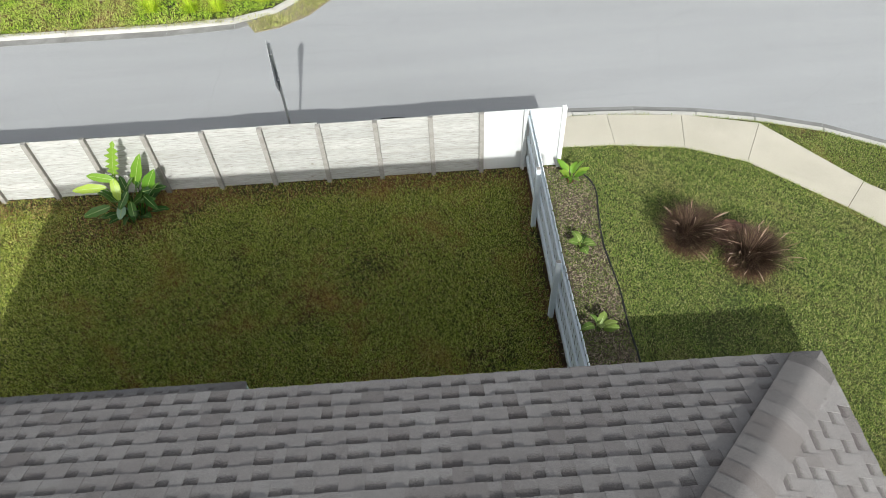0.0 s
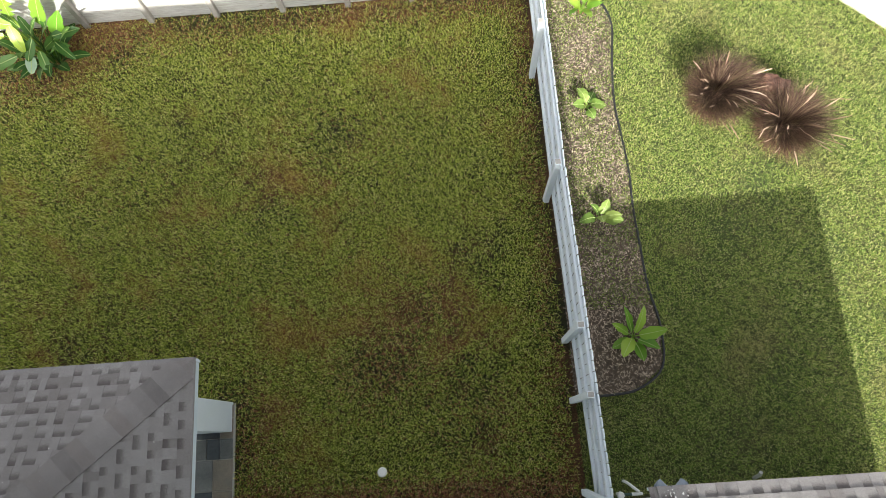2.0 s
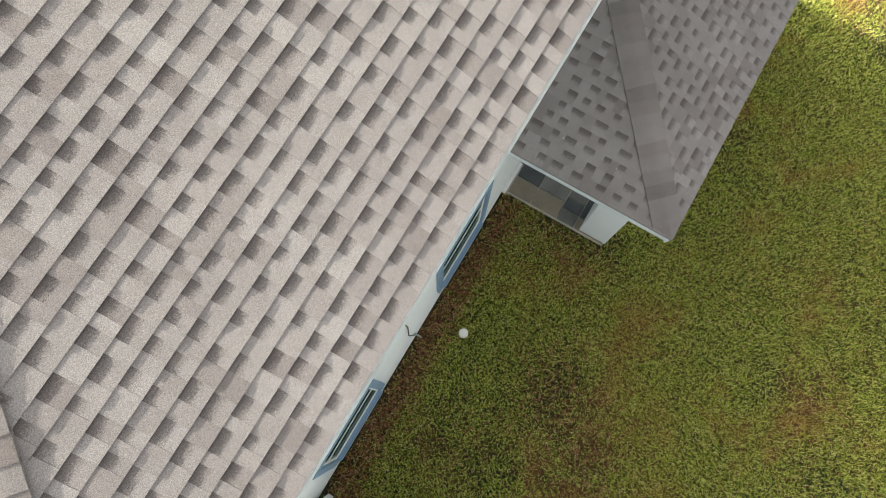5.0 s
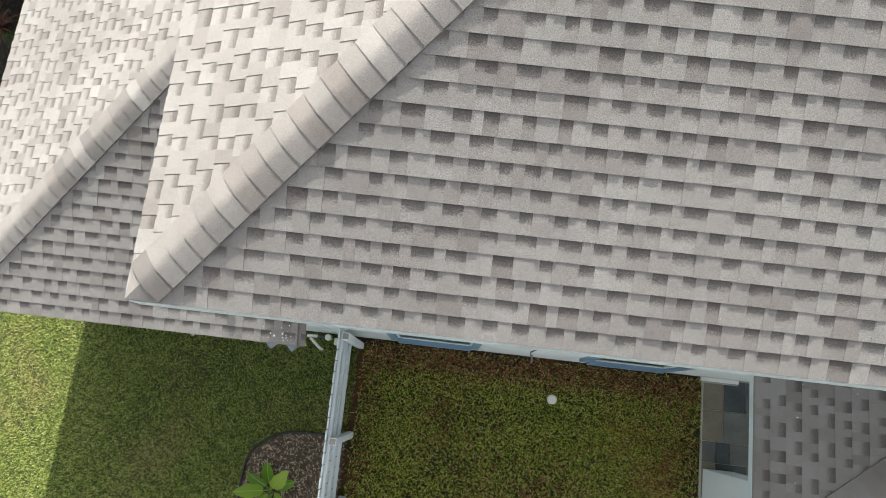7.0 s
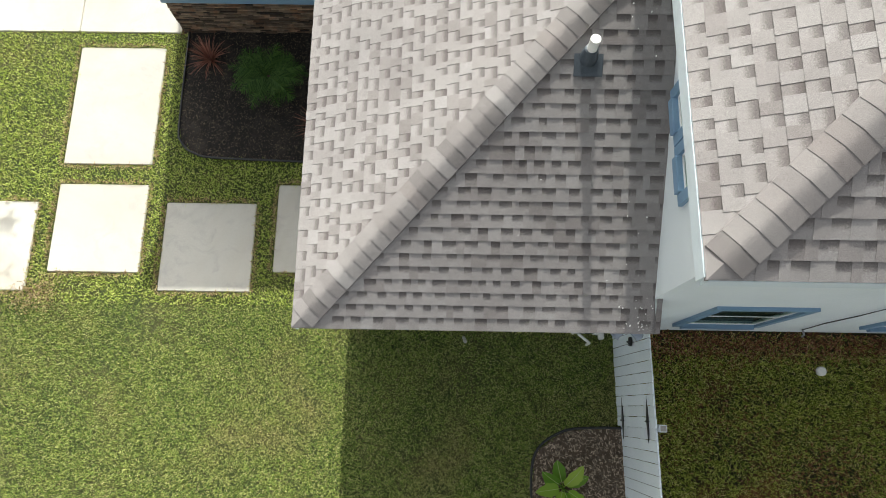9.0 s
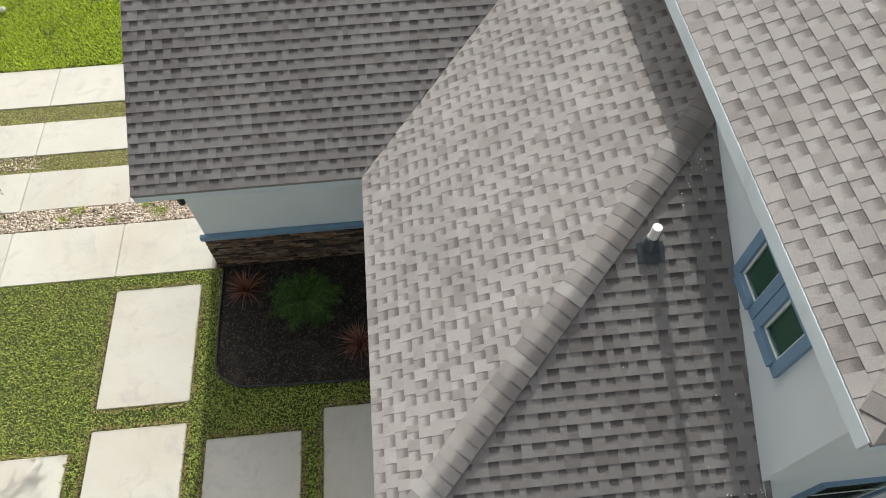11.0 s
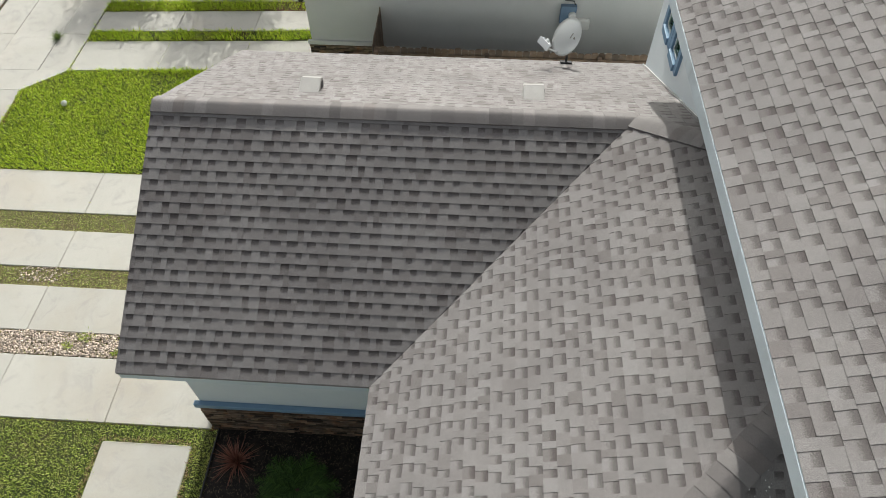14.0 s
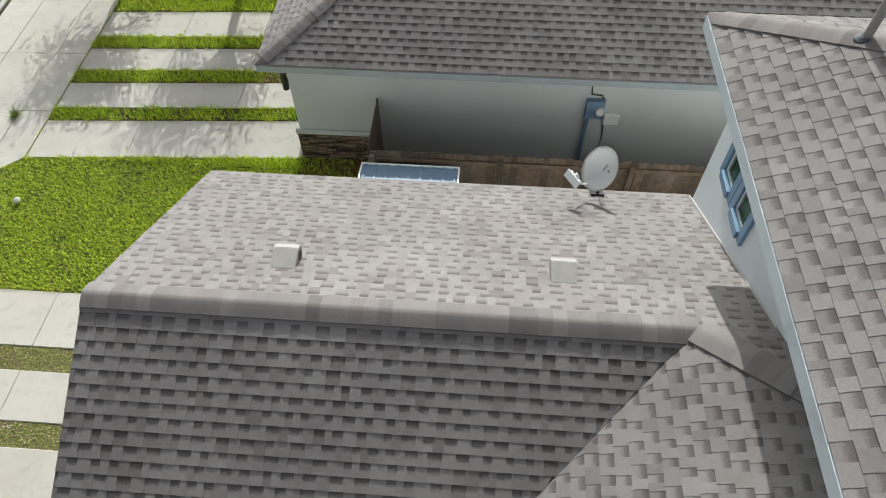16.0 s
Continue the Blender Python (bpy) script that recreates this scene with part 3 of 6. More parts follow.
for i in range(len(IN) - 1):
    lerp = lambda e, t: tuple(Vector(e[i]).lerp(Vector(e[i + 1]), t))
    across = (0, 0.6, 1) if i in (12, 13) else (0, 0.27, 0.70, 1) if i >= 12 else (0, 1)
    for c0, c1 in zip(across, across[1:]):
        rows = [[tuple(Vector(lerp(IN, t)).lerp(Vector(lerp(OUT, t)), c)) for t in (0.002, 0.5, 0.997)] for c in (c0 + 0.002, c1 - 0.002)]
        part("paving_slab", ribbon(*rows, -0.1, 0.02 + 0.003 * ((i + int(c0 * 9)) % 3)), CONC if i >= 12 else PAVE, walkway)


def rounded_rect(x0, y0, x1, y1, r, rough=0.0, rng=None):
    pts = []
    for cx, cy, a in ((x1 - r, y1 - r, 0), (x0 + r, y1 - r, 90), (x0 + r, y0 + r, 180), (x1 - r, y0 + r, 270)):
        for k in range(4):
            t = radians(a + k * 30)
            pts.append((cx + r * math.cos(t), cy + r * math.sin(t)))
    return pts


SLABS = []


def concrete_slab(name, x0, y0, x1, y1, label, category, group):
    b = prism(rounded_rect(x0, y0, x1, y1, 0.03), -0.1, 0.028)
    bmesh.ops.bevel(b, geom=[e for e in b.edges if all(v.co.z > 0 for v in e.verts)], offset=0.012, segments=1, affect="EDGES")
    SLABS.append((x0, y0, x1, y1))
    return tagged(part(name, b, CONC, None), label, category, group)


for x0, y0, x1, y1 in ((7.57, -6.98, 9.02, -4.87), (7.57, -4.53, 9.02, -3.08), (5.8, -4.24, 7.25, -2.8), (4.05, -4.56, 5.47, -3.12), (9.32, -4.22, 10.75, -2.77)):
    concrete_slab("stepping_slab", x0, y0, x1, y1, "large square pale concrete stepping slab set in the lawn", "paver", "stepping slabs in the lawn")
for y0, y1 in ((-12.66, -11.55), (-11.10, -10.22), (-9.80, -8.87), (-8.40, -7.27)):
    for x0, x1 in ((7.35, 9.098), (9.102, 11.108), (11.112, 13.7 if y0 < -12 else 13.3)):
        concrete_slab("drive_slab", x0, y0, x1, y1, "pale concrete driveway strip beside grass joints", "driveway slab", "driveway strips")
NEXT_SLABS = []
for y0, y1 in ((-17.04, -15.91), (-18.31, -17.46), (-19.58, -18.76), (-21.08, -20.05)):
    skew = lambda x, y: (x, y + 0.06 * (x - 13.35))
    for x0, x1 in ((7.3, 9.098), (9.102, 11.098), (11.102, 13.22)):
        NEXT_SLABS.append([skew(x0, y0), skew(x1, y0), skew(x1, y1), skew(x0, y1)])
        b = prism(NEXT_SLABS[-1], -0.1, 0.028)
        bmesh.ops.bevel(b, geom=[e for e in b.edges if all(v.co.z > 0 for v in e.verts)], offset=0.008, segments=1, affect="EDGES")
        tagged(part("drive_slab", b, CONC, None), "shaded pale concrete driveway strip of the next house", "driveway slab", "driveway strips next door")


# ---- our house ----
house = thing("house", "pale blue-grey stucco house with brown-grey shingle roofs", "house")
E0, N0, Z0, S0, W0 = 0.925, -1.985, 5.69, -13.55, -9.95     # upper eaves
XW, YW = 0.40, -2.33                                          # upper walls
LE, LZ = 4.485, 2.653                                         # lower eave
GN, GS, GE, GR = -6.95, -13.46, 7.72, -10.205                 # garage eaves, rake, ridge
GZ = LZ + PITCH * (GN - GR)


def wall(name, p, q, z0, z1, holes=(), thick=0.2, material=WALL, parent=None):
    """A wall along p to q whose outer face is on its right-hand side, with openings cut through: (from, to, low, high)."""
    p, q = Vector((*p, 0)), Vector((*q, 0))
    d = q - p
    n = d.length
    cuts = sorted({0, n, *[v for h in holes for v in h[:2]]})
    levels = sorted({z0, z1, *[v for h in holes for v in h[2:]]})
    bm = bmesh.new()
    for a, b in zip(cuts, cuts[1:]):
        for c, e in zip(levels, levels[1:]):
            if not any(h[0] <= (a + b) / 2 <= h[1] and h[2] <= (c + e) / 2 <= h[3] for h in holes):
                box((a, 0, c), (b, thick, e), 0, bm)
    bmesh.ops.remove_doubles(bm, verts=bm.verts, dist=0.0005)
    ang = math.atan2(d.y, d.x)
    bmesh.ops.transform(bm, matrix=Matrix.Translation(p) @ Matrix.Rotation(ang, 4, "Z"), verts=bm.verts)
    return part(name, bm, material, parent or house)


def window(origin, ang, w, h, lights, parent, trim=0.10, mullion=0.0, blind=None, rail=True):
    """A window whose lower left corner is at origin, seen from outside; ang turns its width. It has a painted trim, a pale sash and panes."""
    M = Matrix.Translation(origin) @ Matrix.Rotation(ang, 4, "Z")
    win = new("window")
    win.parent = parent
    win.matrix_local = M
    ob = []
    for lo, hi in (((-trim, -0.045, -trim), (0, 0.03, h + trim)), ((w, -0.045, -trim), (w + trim, 0.03, h + trim)), ((0, -0.045, h), (w, 0.03, h + trim))):
        part("window_trim", box(lo, hi, 0.006), BLUE, win, "slate blue painted trim")
    part("window_sill", box((0, -0.075, -trim), (w, 0.03, 0), 0.008), BLUE, win, "slate blue painted sill")
    step = (w - mullion * (lights - 1)) / lights
    for k in range(lights):
        x = k * (step + mullion)
        if k:
            part("window_trim", box((x - mullion, -0.04, 0), (x, 0.03, h), 0.006), BLUE, win, "slate blue painted mullion")
        f = 0.03
        for lo, hi in (((x, -0.012, 0), (x + f, 0.02, h)), ((x + step - f, -0.012, 0), (x + step, 0.02, h)), ((x + f, -0.012, 0), (x + step - f, 0.012, f)), ((x + f, -0.012, h - f), (x + step - f, 0.012, h)), ((x + f, -0.006, h / 2 - 0.012), (x + step - f, 0.006, h / 2 + 0.012)))[:5 if rail else 4]:
            part("sash", box(lo, hi, 0.004), WHITE, win, "pale vinyl sash")
        part("pane", box((x + f, 0.0, f), (x + step - f, 0.004, h - f)), GLASS, win)
        part("blind", box((x + f, 0.035, f), (x + step - f, 0.045, h - f)), blind or SCREEN, win)
    return win


WIN_Z = (0.83, 2.27)
EAST_WIN = (-12.73, -12.10, -4.21, -3.58)      # south jambs of the high windows in the east wall
EW, EH, EZ = 0.38, 0.66, 4.00
EAST_HOLES = [(y + 13.1, y + 13.1 + EW, EZ, EZ + EH) for y in EAST_WIN]
wall("wall_north_upper", (XW, YW), (W0 + 0.4, YW), 0, 5.52, [(0.98, 2.0, *WIN_Z), (3.62, 4.68, *WIN_Z)])
wall("wall_east_upper", (XW, -13.1), (XW, YW - 0.2), 0, 5.52, [*EAST_HOLES])
wall("wall_south_upper", (W0 + 0.4, -13.3), (XW, -13.3), 0, 5.52)
wall("wall_west_upper", (W0 + 0.4, YW - 0.2), (W0 + 0.4, -13.1), 0, 5.52)
wall("wall_north_lower", (4.1, YW), (XW + 0.01, YW), 0, 2.5)
wall("wall_east_lower", (4.1, -7.33), (4.1, YW - 0.2), 0, 2.5)
wall("wall_garage_north", (7.24, -7.33), (4.102, -7.33), 0, 2.5)
wall("wall_garage_east", (7.24, -12.89), (7.24, -7.53), 0, 2.5, [(0.3, 5.0, 0, 2.15)])
wall("wall_garage_south", (XW, -13.09), (7.24, -13.09), 0, 2.5)
obj("gable_wall", [(7.04, -7.36, 2.5), (7.04, -13.06, 2.5), (7.04, GR, GZ - 0.1), (7.24, -7.36, 2.5), (7.24, -13.06, 2.5), (7.24, GR, GZ - 0.1)], [(0, 1, 2), (5, 4, 3), (0, 3, 4, 1), (1, 4, 5, 2), (2, 5, 3, 0)], WALL, house)
part("garage_door", box((7.05, -12.57, 0.02), (7.12, -7.91, 2.14), 0.01), WHITE, house, "white sectional garage door")
window((XW - 0.98, YW, WIN_Z[0]), math.pi, 1.02, WIN_Z[1] - WIN_Z[0], 1, house)
window((XW - 3.62, YW, WIN_Z[0]), math.pi, 1.06, WIN_Z[1] - WIN_Z[0], 1, house)
for y in EAST_WIN:
    window((XW, y, EZ), math.pi / 2, EW, EH, 1, house, trim=0.12, blind=SHADE, rail=False)

# roofs
roof = new("roof")
roof.parent = house
rng = random.Random(4)
run = (E0 - W0) / 2
RX, RZ = (E0 + W0) / 2, Z0 + PITCH * run
SL = math.hypot(1, PITCH)
NE, SE, SW, NW = (E0, N0, Z0), (E0 + 0.12, S0, Z0), (W0, S0, Z0), (W0, N0, Z0)
TOPN, TOPS = (RX, N0 - run, RZ), (RX, S0 + run, RZ)


def low(p, d=0.012):
    return (p[0], p[1], p[2] - d)


for pts in ((NE, NW, TOPN), (SE, NE, TOPN, TOPS), (SW, SE, TOPS), (NW, SW, TOPS, TOPN)):
    slab(roof, "roof_deck", [low(p) for p in pts], 0.03, TOOTH)
k = 1 / SL
roof_plane(roof, NE, (-1, 0, 0), (0, -1, PITCH), (0, k), (E0 - W0, -k), run * SL, rng, lambda a, b: a < 4.6 and b < 1.3, "north_shingle_field")
roof_plane(roof, SE, (E0 - SE[0], N0 - S0, 0), (S0 - N0, E0 - SE[0], PITCH * (N0 - S0)), (0, k), (N0 - S0, -k), run * SL, rng, lambda a, b: a > 2.0 and b < 0.5, "east_shingle_field")
roof_plane(roof, SW, (1, 0, 0), (0, 1, PITCH), (0, k), (E0 - W0, -k), run * SL, rng, None, "south_shingle_field")
roof_plane(roof, NW, (0, -1, 0), (1, 0, PITCH), (0, k), (N0 - S0, -k), run * SL, rng, None, "west_shingle_field")
n_n, n_e, n_s, n_w = (0, PITCH, 1), (PITCH, 0, 1), (0, -PITCH, 1), (-PITCH, 0, 1)
cap_row(roof, NE, TOPN, n_n, n_e)
cap_row(roof, SE, TOPS, n_s, n_e)
cap_row(roof, TOPS, TOPN, n_w, n_e, pointed=False)

# lower hip roof over the entrance wing
lower = new("lower_roof")
lower.parent = house
lrun = LE - XW
LNE = (LE, -1.959, LZ)
LW = (0.335, -1.959, LZ)
LTOP = (XW, -1.959 - lrun, LZ + PITCH * lrun)
VB = (LE, GN, LZ)
gx = LE - (GN - GR)                      # where the garage ridge meets the lower roof
VT = (gx, GR, GZ)
CT = (XW, GR + (gx - XW), LZ + PITCH * lrun)
slab(lower, "roof_deck", [low(p) for p in (LNE, LW, (XW, -2.33, LZ + PITCH * 0.371), LTOP)], 0.03, TOOTH)
slab(lower, "roof_deck", [low(p) for p in (VB, LNE, LTOP, CT, VT)], 0.03, TOOTH)
roof_plane(lower, LNE, (-1, 0, 0), (0, -1, PITCH), (0, k), (LE - XW, 0), lrun * SL, rng, lambda a, b: b < 1.6, "north_shingle_field")
roof_plane(lower, (LE - 4.115, -1.959, LZ), (-1, 0, 0), (0, -1, PITCH), (0, 0), (0.06, 0), 0.371 * SL, rng, None, "corner_shingle_field")
FIRST = math.floor((LE - gx) * SL / EXPO) * EXPO      # whole courses up to the top of the valley
roof_plane(lower, VB, (0, 1, 0), (-1, 0, PITCH), (0, -k), (LNE[1] - GN, -k), FIRST, rng, lambda a, b: 1.0 < b < 1.9, "east_shingle_field")
xs = LE - FIRST / SL
roof_plane(lower, (xs, GR, LZ + PITCH * (LE - xs)), (0, 1, 0), (-1, 0, PITCH), (0, k), (LNE[1] - (LE - xs) - GR, -k), (xs - XW) * SL, rng, None, "upper_shingle_field")
cap_row(lower, LNE, LTOP, n_n, n_e)

# garage gable roof
groof = new("garage_roof")
groof.parent = house
GNE, GSE, GRE = (GE, GN, LZ), (GE, GS, LZ), (GE, GR, GZ)
slab(groof, "roof_deck", [low(p) for p in (GNE, VB, VT, GRE)], 0.03, TOOTH)
slab(groof, "roof_deck", [low(p) for p in (GRE, VT, CT, (XW, GS, LZ), GSE)], 0.03, TOOTH)
grun = GN - GR
roof_plane(groof, GNE, (-1, 0, 0), (0, -1, PITCH), (0, 0), (GE - LE, k), grun * SL, rng, lambda a, b: 1.3 < b < 2.4, "north_shingle_field")
roof_plane(groof, (XW, GS, LZ), (1, 0, 0), (0, 1, PITCH), (0, 0), (GE - XW, 0), (GR - GS) * SL, rng, lambda a, b: b < 1.0, "south_shingle_field")
roof_plane(groof, (XW, GR, GZ), (1, 0, 0), (0, 1, PITCH), (0, 0), (gx - XW, -k), (gx - XW) * SL, rng, None, "corner_shingle_field")
cap_row(groof, GRE, VT, n_n, n_s, pointed=False)
cap_row(groof, VT, CT, n_s, n_e, pointed=False)

bead = bar(house, "flashing", (XW + 0.012, GS + 0.06, LZ + PITCH * 0.06 + 0.035), (XW + 0.012, GR - 0.1, GZ - PITCH * 0.1 + 0.035), 0.016, 0.03, NWALL, "thin white bead along the wall")

# patio roof
proof = new("patio_roof")
proof.parent = house
PE, PN, PW, PZ = -4.64, -0.235, -10.2, 2.77
prun = PN - YW
slab(proof, "roof_deck", [low(p) for p in ((PE, PN, PZ), (PW, PN, PZ), (PW, YW, PZ + PITCH * prun), (PE - prun, YW, PZ + PITCH * prun))], 0.03, TOOTH)
slab(proof, "roof_deck", [low(p) for p in ((PE, YW, PZ), (PE, PN, PZ), (PE - prun, YW, PZ + PITCH * prun))], 0.03, TOOTH)
roof_plane(proof, (PE, PN, PZ), (-1, 0, 0), (0, -1, PITCH), (0, k), (PE - PW, 0), prun * SL, rng, lambda a, b: a < 3.5, "north_shingle_field")
roof_plane(proof, (PE, YW, PZ), (0, 1, 0), (-1, 0, PITCH), (0, 0), (prun, -k), prun * SL, rng, None, "east_shingle_field")
cap_row(proof, (PE, PN, PZ), (PE - prun, YW, PZ + PITCH * prun), n_n, n_e)

# fascia boards and soffits
for a, b, o in ((NE, NW, (0, -1)), (SE, NE, (-1, 0)), (SW, SE, (0, 1)), (NW, SW, (1, 0))):
    q = lambda p: (p[0] + o[0] * 0.006, p[1] + o[1] * 0.006, p[2] - 0.010)
    end = (Vector(b) - Vector(a)).normalized() * 0.022
    bar(house, "fascia", Vector(q(a)) + end, Vector(q(b)) - end, 0.03, 0.17, FASCIA, "pale blue painted fascia board")
for lo, hi in (((W0 + 0.05, YW, 5.5), (E0 - 0.05, N0 - 0.05, 5.52)), ((XW, S0 + 0.05, 5.5), (E0 - 0.05, YW, 5.52)), ((W0 + 0.05, S0 + 0.05, 5.5), (XW, -13.3, 5.52))):
    part("soffit", box(lo, hi), FASCIA, house)
for a, b, o in (((LE, -1.96, LZ), (0.335, -1.96, LZ), (0, -1)), ((LE, GN, LZ), (LE, -1.96, LZ), (-1, 0)), (GNE, (LE, GN, LZ), (0, -1)), ((XW, GS, LZ), GSE, (0, 1)), (GRE, GNE, (-1, 0)), (GSE, GRE, (-1, 0)), ((PE, PN, PZ), (PW, PN, PZ), (0, -1)), ((PE, YW, PZ), (PE, PN, PZ), (-1, 0))):
    q = lambda p: (p[0] + o[0] * 0.03, p[1] + o[1] * 0.03, p[2] - 0.025)
    bar(house, "fascia", q(a), q(b), 0.03, 0.15, FASCIA, "pale blue painted fascia board")
for lo, hi in (((0.42, YW, 2.48), (LE - 0.05, -2.01, 2.5)), ((4.1, GN - 0.05, 2.48), (LE - 0.05, YW, 2.5)), ((4.1, -7.33, 2.48), (7.3, GN - 0.05, 2.5)), ((PW, YW, 2.58), (PE - 0.05, PN - 0.05, 2.6)), ((XW, GS + 0.05, 2.48), (7.3, -13.09, 2.5))):
    part("soffit", box(lo, hi), FASCIA, house)


# ---- fences ----
side_fence = thing("side_fence", "pale grey painted picket fence with posts on its lawn side", "fence")
north_fence = thing("street_fence", "weathered white fence of wide boards with grey posts", "fence")
FH = 1.63
rng = random.Random(9)


def picket_mesh(w, h, t, name, material):
    """A dog-eared picket, standing at the origin, its width along y."""
    c = w * 0.22
    prof = [(-w / 2, 0), (w / 2, 0), (w / 2, h - c), (w / 2 - c, h), (-w / 2 + c, h), (-w / 2, h - c)]
    n = len(prof)
    V = [(0, y, z) for y, z in prof] + [(t, y, z) for y, z in prof]
    F = [tuple(range(n))[::-1], tuple(range(n, 2 * n))] + [(i, (i + 1) % n, (i + 1) % n + n, i + n) for i in range(n)]
    me = bpy.data.meshes.new(name)
    me.from_pydata(V, [], F)
    me.materials.append(material)
    # second slot darkens both side faces, as shadow between the pickets
    me.materials.append(GAPSHADE)
    me.polygons.foreach_set("material_index", [1 if i in (3, 7) else 0 for i in range(len(F))])
    return me


SKEW = lambda y: 0.020 * max(0.0, 2.3 - y)          # the run leans eastward towards the house
for y in (4.57, 2.30, 0.0, -0.9, -2.2):
    part("post", box((SKEW(y) - 0.105, y - 0.045, 0), (SKEW(y) - 0.01, y + 0.045, FH - 0.01), 0.008), SIDE, side_fence)
    part("post_top", box((SKEW(y) - 0.095, y - 0.035, FH - 0.012), (SKEW(y) - 0.02, y + 0.035, FH - 0.004), 0.003), POSTW, side_fence, "bare weathered end grain")
LEAN = 0.045
for z in (0.39, 0.95, 1.51):
    for ya, yb in ((-2.3, -0.86), (-0.85, 2.3), (2.3, 6.3)):
        out = LEAN * (FH - z) * (1 if yb < 0 else 0.4)
        bar(side_fence, "rail", (SKEW(ya) + out, ya, z), (SKEW(yb) + out, yb, z), 0.04, 0.09, SIDE)
bar(side_fence, "brace", (SKEW(-2.2) + 0.06, -2.2, 0.42), (SKEW(-0.98) + 0.02, -0.98, 1.44), 0.03, 0.09, SIDE)
for z in (0.30, 1.36):
    x = SKEW(-1.0) + 0.042 + LEAN * (FH - z)
    strap = [(x, -0.72, z), (x, -0.96, z + 0.045), (x, -1.0, z + 0.05), (x, -1.30, z), (x, -1.0, z - 0.05), (x, -0.96, z - 0.045)]
    V = strap + [(a + 0.008, b, c) for a, b, c in strap]
    obj("strap_hinge", V, [tuple(range(6)), tuple(range(11, 5, -1))] + [(i, i + 6, (i + 1) % 6 + 6, (i + 1) % 6) for i in range(6)], BLACK, side_fence, "black iron strap hinge")
    part("hinge_pin", tube([(x + 0.01, -0.98, z - 0.07), (x + 0.01, -0.98, z + 0.07)], 0.012, 8), BLACK, side_fence)
latch = box((0.17, -2.10, 0.93), (0.21, -1.98, 1.0), 0.006)
tube([(0.19, -2.04, 0.9), (0.23, -2.04, 0.96), (0.23, -2.0, 1.06)], 0.012, 8, True, latch)
part("latch", latch, BLACK, side_fence, "black iron gate latch")
me = picket_mesh(0.1345, FH, 0.018, "picket", SIDE)
for i in range(61):
    ob = new("picket", me)
    ob.parent = side_fence
    y = -2.24 + i * 0.1415
    lean = LEAN * (1 if y < -0.9 else 0.4)
    ob.location = (SKEW(y) + 0.022 + lean * FH + rng.uniform(-0.003, 0.003), y, rng.uniform(-0.012, 0.012))
    ob.rotation_euler = (0, -lean, 0)
NY = 6.33
xs = [-0.98, -2.04, -3.19, -4.37, -5.57, -6.76, -7.95, -9.19] + [-9.19 - 1.21 * i for i in range(1, 6)]
for x in xs:
    part("post", box((x - 0.05, NY - 0.09, 0), (x + 0.05, NY, FH + rng.uniform(-0.02, 0.02)), 0.006), POSTW, north_fence, "weathered grey post")
edges = [0.76] + xs + [xs[-1] - 1.21]
for a, b in zip(edges[1:], edges[:-1]):
    dz = rng.uniform(-0.03, 0.02)
    if b > -0.5:
        part("panel", box((a + 0.002, NY + 0.004, 0.02), (b - 0.002, NY + 0.03, FH - 0.01), 0.004), PANELW, north_fence, "smooth white panel")
        continue
    zz = 0.02
    while zz < FH - 0.1:
        z2 = min(zz + rng.choice((0.19, 0.28, 0.28)), FH - 0.01)
        if FH - z2 < 0.09:
            z2 = FH - 0.01
        part("board", box((a + 0.002, NY + 0.004 + rng.uniform(0, 0.004), zz), (b - 0.002, NY + 0.028, z2 - 0.003 + (dz if z2 > FH - 0.05 else 0)), 0.002), NORTHF, north_fence)
        zz = z2
part("post", box((-0.10, NY - 0.085, 0), (-0.02, NY, FH + 0.01), 0.006), PANELW, north_fence, "white post")
part("post", box((0.70, NY - 0.07, 0), (0.79, NY + 0.04, FH + 0.03), 0.006), WHITE, north_fence, "white end post")


# ---- things in the yards ----
def leaf_mesh(length, width, droop, fold, seed, torn=False, n=9):
    """A broad leaf along +x from the origin: folded at its midrib, drooping, with a wavy rim."""
    r = random.Random(seed)
    V, F = [], []
    for i in range(n + 1):
        t = i / n
        w = width / 2 * (math.sin(math.pi * min(1, 0.03 + 0.97 * t ** 0.92)) ** 0.55) * (1 - 0.25 * t * t)
        if torn and i % 2 and 0 < i < n:
            w *= 0.35
        if i == n:
            w = 0.004
        x = length * (t - 0.12 * droop * t * t)
        z = length * (0.25 * t - droop * t * t * 0.6)
        w1, w2 = (w * r.uniform(0.82, 1.06) for _ in range(2))
        V += [(x, -w1, z + fold * w1 + r.uniform(-0.01, 0.01)), (x, 0, z), (x, w2, z + fold * w2 + r.uniform(-0.01, 0.01))]
    for i in range(n):
        a = i * 3
        F += [(a, a + 1, a + 4, a + 3), (a + 1, a + 2, a + 5, a + 4)]
    return V, F


